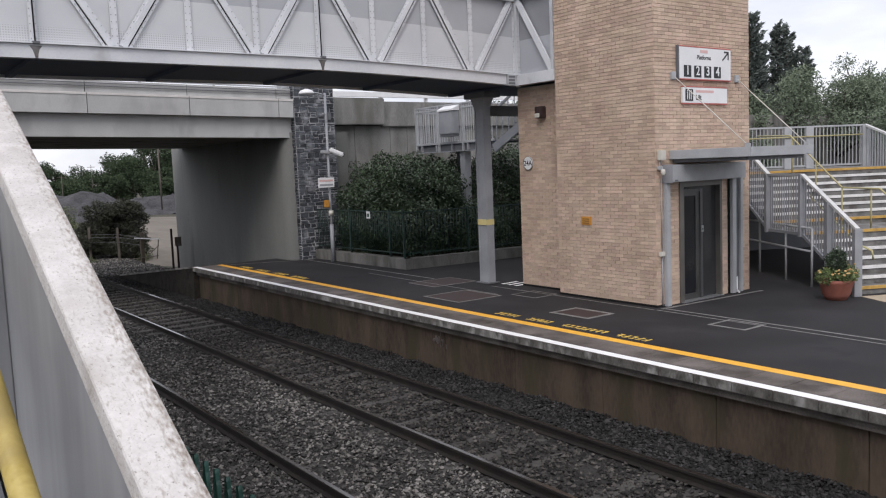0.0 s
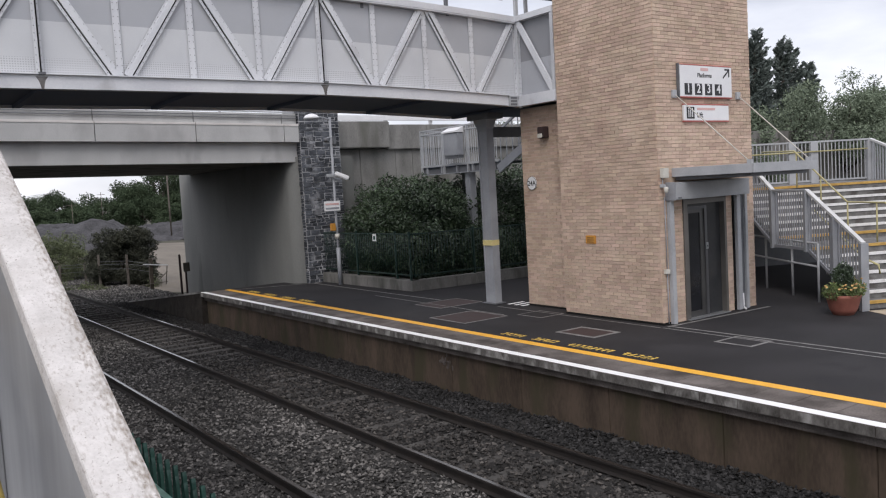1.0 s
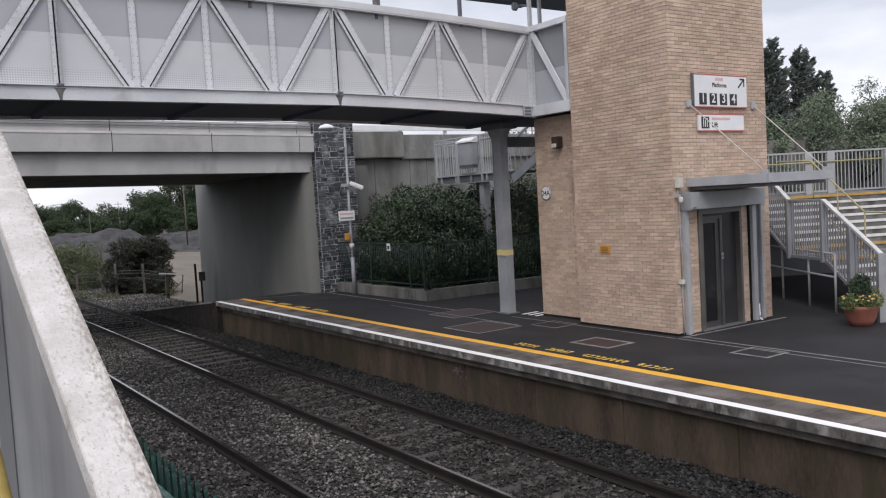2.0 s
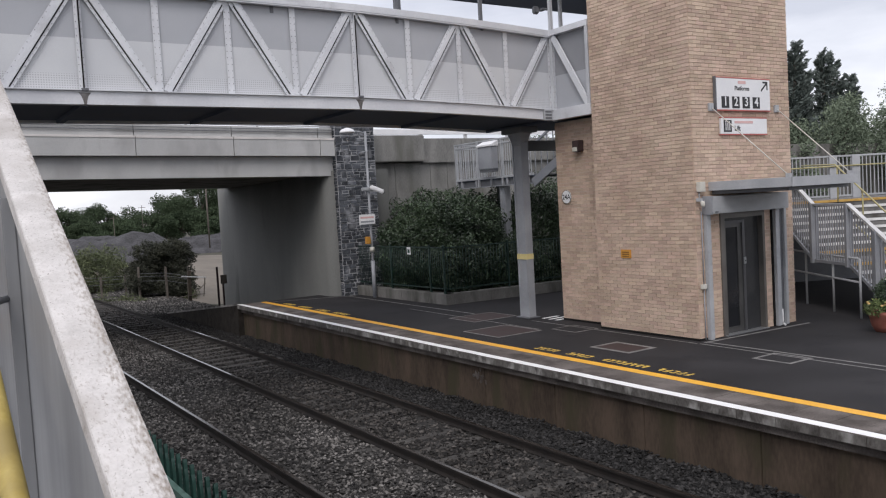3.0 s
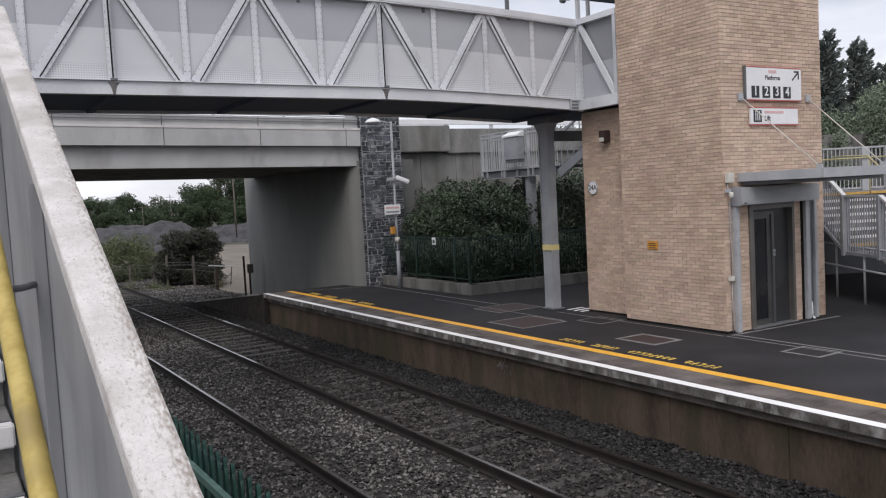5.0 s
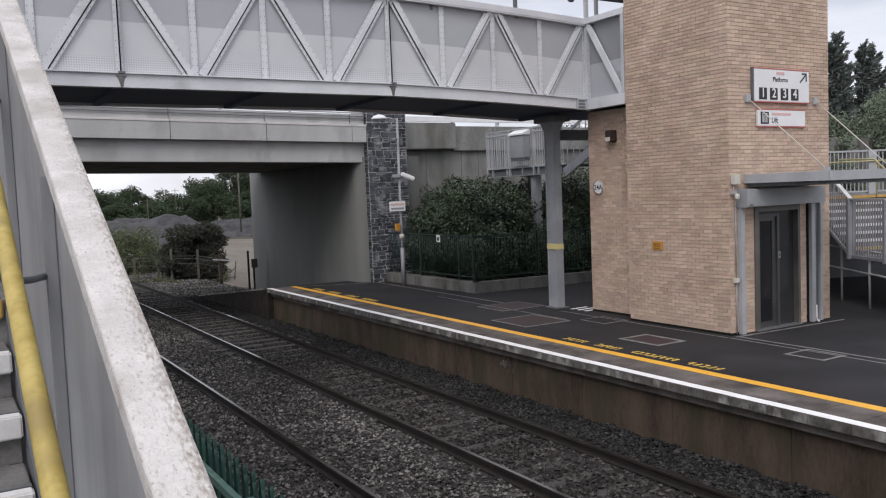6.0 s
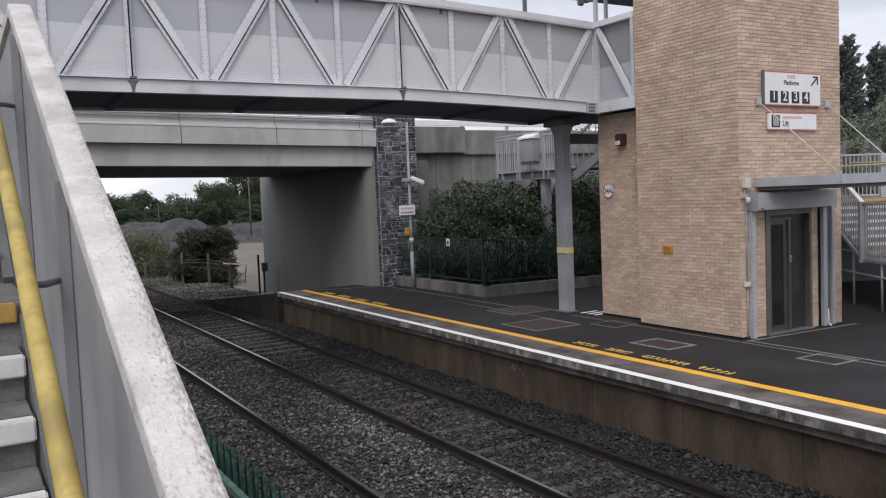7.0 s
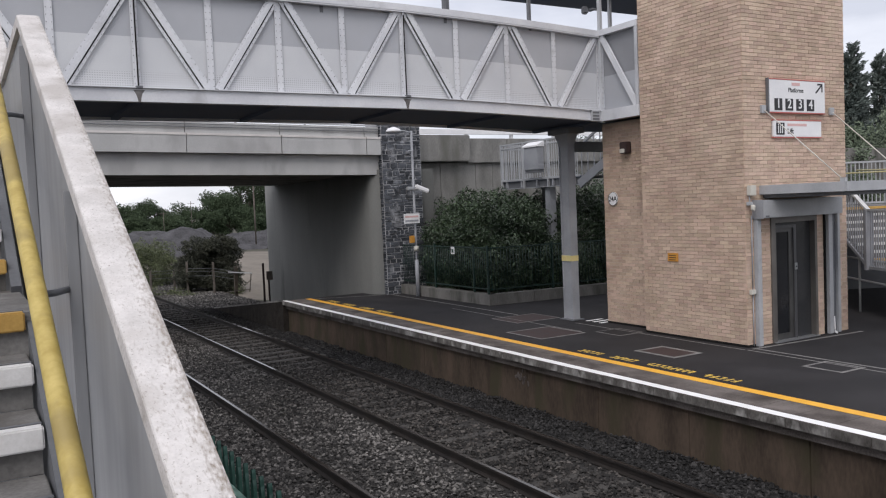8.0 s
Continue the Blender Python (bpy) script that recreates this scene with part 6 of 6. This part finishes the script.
# ---- beyond the road bridge ----
def heap(name, centre, rx, ry, h, material, label, seed, rub=0.16):
    bm = bmesh.new()
    rows = []
    for j in range(25):
        t = j / 24
        row = []
        for k in range(64):
            a = k * 2 * math.pi / 64
            r = t
            u, w = math.cos(a) * t, math.sin(a) * t
            z = h * min(0.86, 1.3 * max(0, 1 - t ** 1.5)) * (1 + 0.30 * noise.noise((u * 2.2 + seed, w * 2.2, 1.0)) + 0.14 * noise.noise((u * 6 + seed, w * 6, 2.0)))
            q = 1 + 0.12 * noise.noise((math.cos(a) * 1.5, math.sin(a) * 1.5, seed))
            row.append(bm.verts.new((centre[0] + rx * r * q * math.cos(a), centre[1] + ry * r * q * math.sin(a), centre[2] + z + rub * noise.noise((math.cos(a) * t * rx * 1.1, math.sin(a) * t * ry * 1.1, seed)) + rub * 0.7 * noise.noise((math.cos(a) * t * rx * 2.7, math.sin(a) * t * ry * 2.7, seed)))))
        rows.append(row)
    for r, q in zip(rows, rows[1:]):
        for k in range(64):
            bm.faces.new((r[k], r[(k + 1) % 64], q[(k + 1) % 64], q[k])).smooth = True
    tagged(part(name, bm, material), label, "heap")


def beyond():
    heap("gravel_mound", (17.9, 88, -1.4), 8.5, 9, 3.4, GRAVEL, "broad grey gravel heap beyond the road bridge", 2, 0.22)
    heap("gravel_mound", (34.0, 106, -1.4), 8, 8, 2.15, GRAVEL, "blue-grey heap of crushed stone", 5, 0.4)
    heap("earth_patch", (20.0, 70, -1.36), 14, 36, 0.30, SAND, "bare pale earth beside the bushes", 8, 0.0)
    rb = random.Random(17)
    clumps = []
    for k in range(26):
        a, q = rb.uniform(0, 6.283), rb.random() ** 0.5
        w = rb.uniform(0.42, 0.78)
        clumps.append(((12.0 + 1.45 * q * math.cos(a), 46.0 + 1.2 * q * math.sin(a), -0.75 + rb.random() * (3.0 - 1.5 * q)), (w * 1.15, w, w * 0.85)))
    shrub("dark_bush", (12.1, 46, -1.2), clumps, 62000, 0.055, LEAF_B, "dark brownish bush beside the track fence", 31)
    shrub("pale_bush", (9.4, 52, -1.2), [((9.6, 52, 0.0), (1.3, 1.2, 1.25)), ((8.6, 52.5, 0.1), (1.2, 1.2, 1.3)), ((10.6, 52.5, 0.2), (0.9, 1.0, 1.3)), ((7.2, 54, 0.0), (1.4, 1.2, 1.1)), ((11.3, 53, -0.3), (0.7, 0.8, 0.9)), ((9.2, 52.5, 0.9), (0.7, 0.8, 0.8)), ((10.2, 52.4, 0.8), (0.5, 0.6, 0.9))], 30000, 0.052, LEAF_P, "pale olive green bush beyond the track", 32)
    spots = [(17, 118, 6.1, 4.2), (21, 122, 6.4, 4.6), (24.5, 125, 6.7, 4.2), (29.0, 127, 6.4, 3.8), (13, 112, 6.0, 4.0), (8, 116, 6.4, 4.4), (3, 118, 6.6, 4.5), (-4, 116, 7.0, 4.8), (-12, 114, 7.0, 5.0), (27.0, 120, 4.8, 3.2), (33, 125, 7.6, 4.0), (19, 113, 4.2, 3.0), (24, 114, 4.4, 3.0), (31, 118, 5.0, 3.0)]
    for i, (x, y, h, s) in enumerate(spots):
        tree((x, y, -1.3), h, s, 14000, 0.13, LEAF_T, "rounded green tree in a distant hedge line", 40 + i, "distant hedge trees")
    for i, (x, y, h, s) in enumerate([(36.0, 121, 9.8, 4.6), (39.5, 125, 11.4, 5.4), (33.4, 119, 7.2, 3.4), (43.5, 127, 12.0, 6.0), (35.5, 114, 3.4, 2.0), (38, 116, 5.6, 3.2)]):
        tree((x, y, -1.3), h, s, 18000, 0.13, LEAF_T, "tall green tree behind the stone heaps", 60 + i, "trees behind the heaps")
    posts = [(9.0, 48.0, 0.1), (10.2, 47.6, 0.1), (10.4, 45.3, 0.62), (11.45, 43.9, 0.58)]
    for x, y, top in posts:
        p = tagged(part("fence_post", box(x - 0.055, x + 0.055, y - 0.05, y + 0.05, -1.3, top, 0.012), WOOD), "weathered grey wooden fence post", "fence post", "track fence posts")
    wire = thing("fence_wires", "thin wires strung between the track fence posts", "wire fence")
    for z in (-0.35, -0.1, 0.05):
        part("wire", tube(bmesh.new(), [(6.5, 48.6, z), (9.0, 48.0, z), (10.2, 47.6, z), (10.4, 45.3, z + 0.2), (11.45, 43.9, z + 0.2), (11.95, 41.6, z + 0.1)], 0.008, 5), GALV_D, wire)
    g = thing("wooden_gate", "low broken wooden gate beside the abutment", "gate")
    part("post", beam(bmesh.new(), (11.92, 41.5, -1.3), (11.96, 41.5, 0.42), 0.16, 0.16, (0, 1, 0)), BARK, g, "dark rough timber post")
    part("board", beam(bmesh.new(), (11.55, 41.38, 0.16), (12.72, 41.3, 0.02), 0.05, 0.07, (0, 1, 0)), SHEET, g, "pale weathered top board")
    for p0, p1 in (((12.05, 41.4, -0.85), (12.75, 41.5, -0.3)), ((12.6, 41.4, -0.95), (12.72, 41.4, 0.0)), ((11.2, 41.3, -0.86), (12.7, 41.5, -0.82))):
        part("rail", beam(bmesh.new(), p0, p1, 0.035, 0.05, (0, 1, 0)), WOOD, g)
    m = thing("marker_post", "dark marker post with a small plate", "marker post")
    part("post", box(11.66, 11.74, 36.2, 36.28, -1.3, 0.80, 0.006), IRON, m)
    part("post", box(11.90, 11.97, 36.2, 36.28, -1.3, 0.42, 0.006), IRON, m)
    part("plate", box(11.82, 12.10, 36.16, 36.195, 0.02, 0.42, 0.004), WOOD, m)
    for x, y, h, r in ((31.6, 100, 9.5, 0.10), (28.4, 119, 5.2, 0.035), (22.7, 110, 3.9, 0.035)):
        p = thing("utility_pole", "plain wooden utility pole", "pole", "utility poles")
        part("pole", tube(bmesh.new(), [(x, y, -1.4), (x, y, h)], r, 8), WOOD, p)
        if h < 9:
            part("crossarm", box(x - 0.5, x + 0.5, y - 0.03, y + 0.03, h - 0.36, h - 0.3), WOOD, p)
    # trees behind the lift tower
    for i, (x, y, h, s) in enumerate([(51.2, 33.4, 13.6, 2.6), (52.9, 34.2, 13.2, 2.5), (55.2, 33.8, 13.1, 2.6), (57.0, 34.2, 13.3, 2.3), (58.6, 33.8, 11.4, 2.2), (49.4, 33.9, 12.9, 2.6), (59.6, 34.4, 8.6, 2.0), (54.1, 35.0, 12.0, 2.8)]):
        conifer((x, y, 0), h, s, 11000, "tall dark conifer behind the lift tower", 80 + i)
    for i, (x, y, h, s) in enumerate([(46.5, 29.0, 7.8, 4.0), (52.0, 28.0, 7.8, 4.0), (60, 30, 7.2, 4.4), (67, 33, 8.8, 4.6), (74, 34, 8.7, 4.8), (42.0, 28.5, 6.6, 3.4), (56, 22, 5.8, 4.0), (64, 24, 7.6, 4.4), (48, 20, 6.2, 3.6), (38, 30, 6.5, 3.6), (72, 26, 8.0, 5), (35, 40, 7.5, 4)]):
        tree((x, y, 0), h, s, 15000, 0.105, LEAF_R, "leafy green tree behind the station stairs", 90 + i, "trees behind the station")
    for i, (x, y, h, s) in enumerate([(60.3, 30.5, 9.9, 3.0), (62.6, 30.0, 9.4, 3.2), (65.5, 31, 9.0, 3.2)]):
        tree((x, y, 0), h, s, 5200, 0.10, LEAF_R, "thin wispy tree with open twigs behind the stairs", 120 + i, "trees behind the station")


beyond()
rng_w = np.random.default_rng(12)
tufts = [((float(x), float(y), -1.12), (float(r), float(r), float(h))) for x, y, r, h in zip(rng_w.uniform(7.0, 13.5, 70), rng_w.uniform(44, 66, 70), rng_w.uniform(0.2, 0.7, 70), rng_w.uniform(0.12, 0.4, 70))]
tagged(foliage("weeds", tufts, 16000, 0.05, LEAF_P, seed=13, edge=0.1), "rough grass and weeds beside the track", "weeds", kind="stuff")
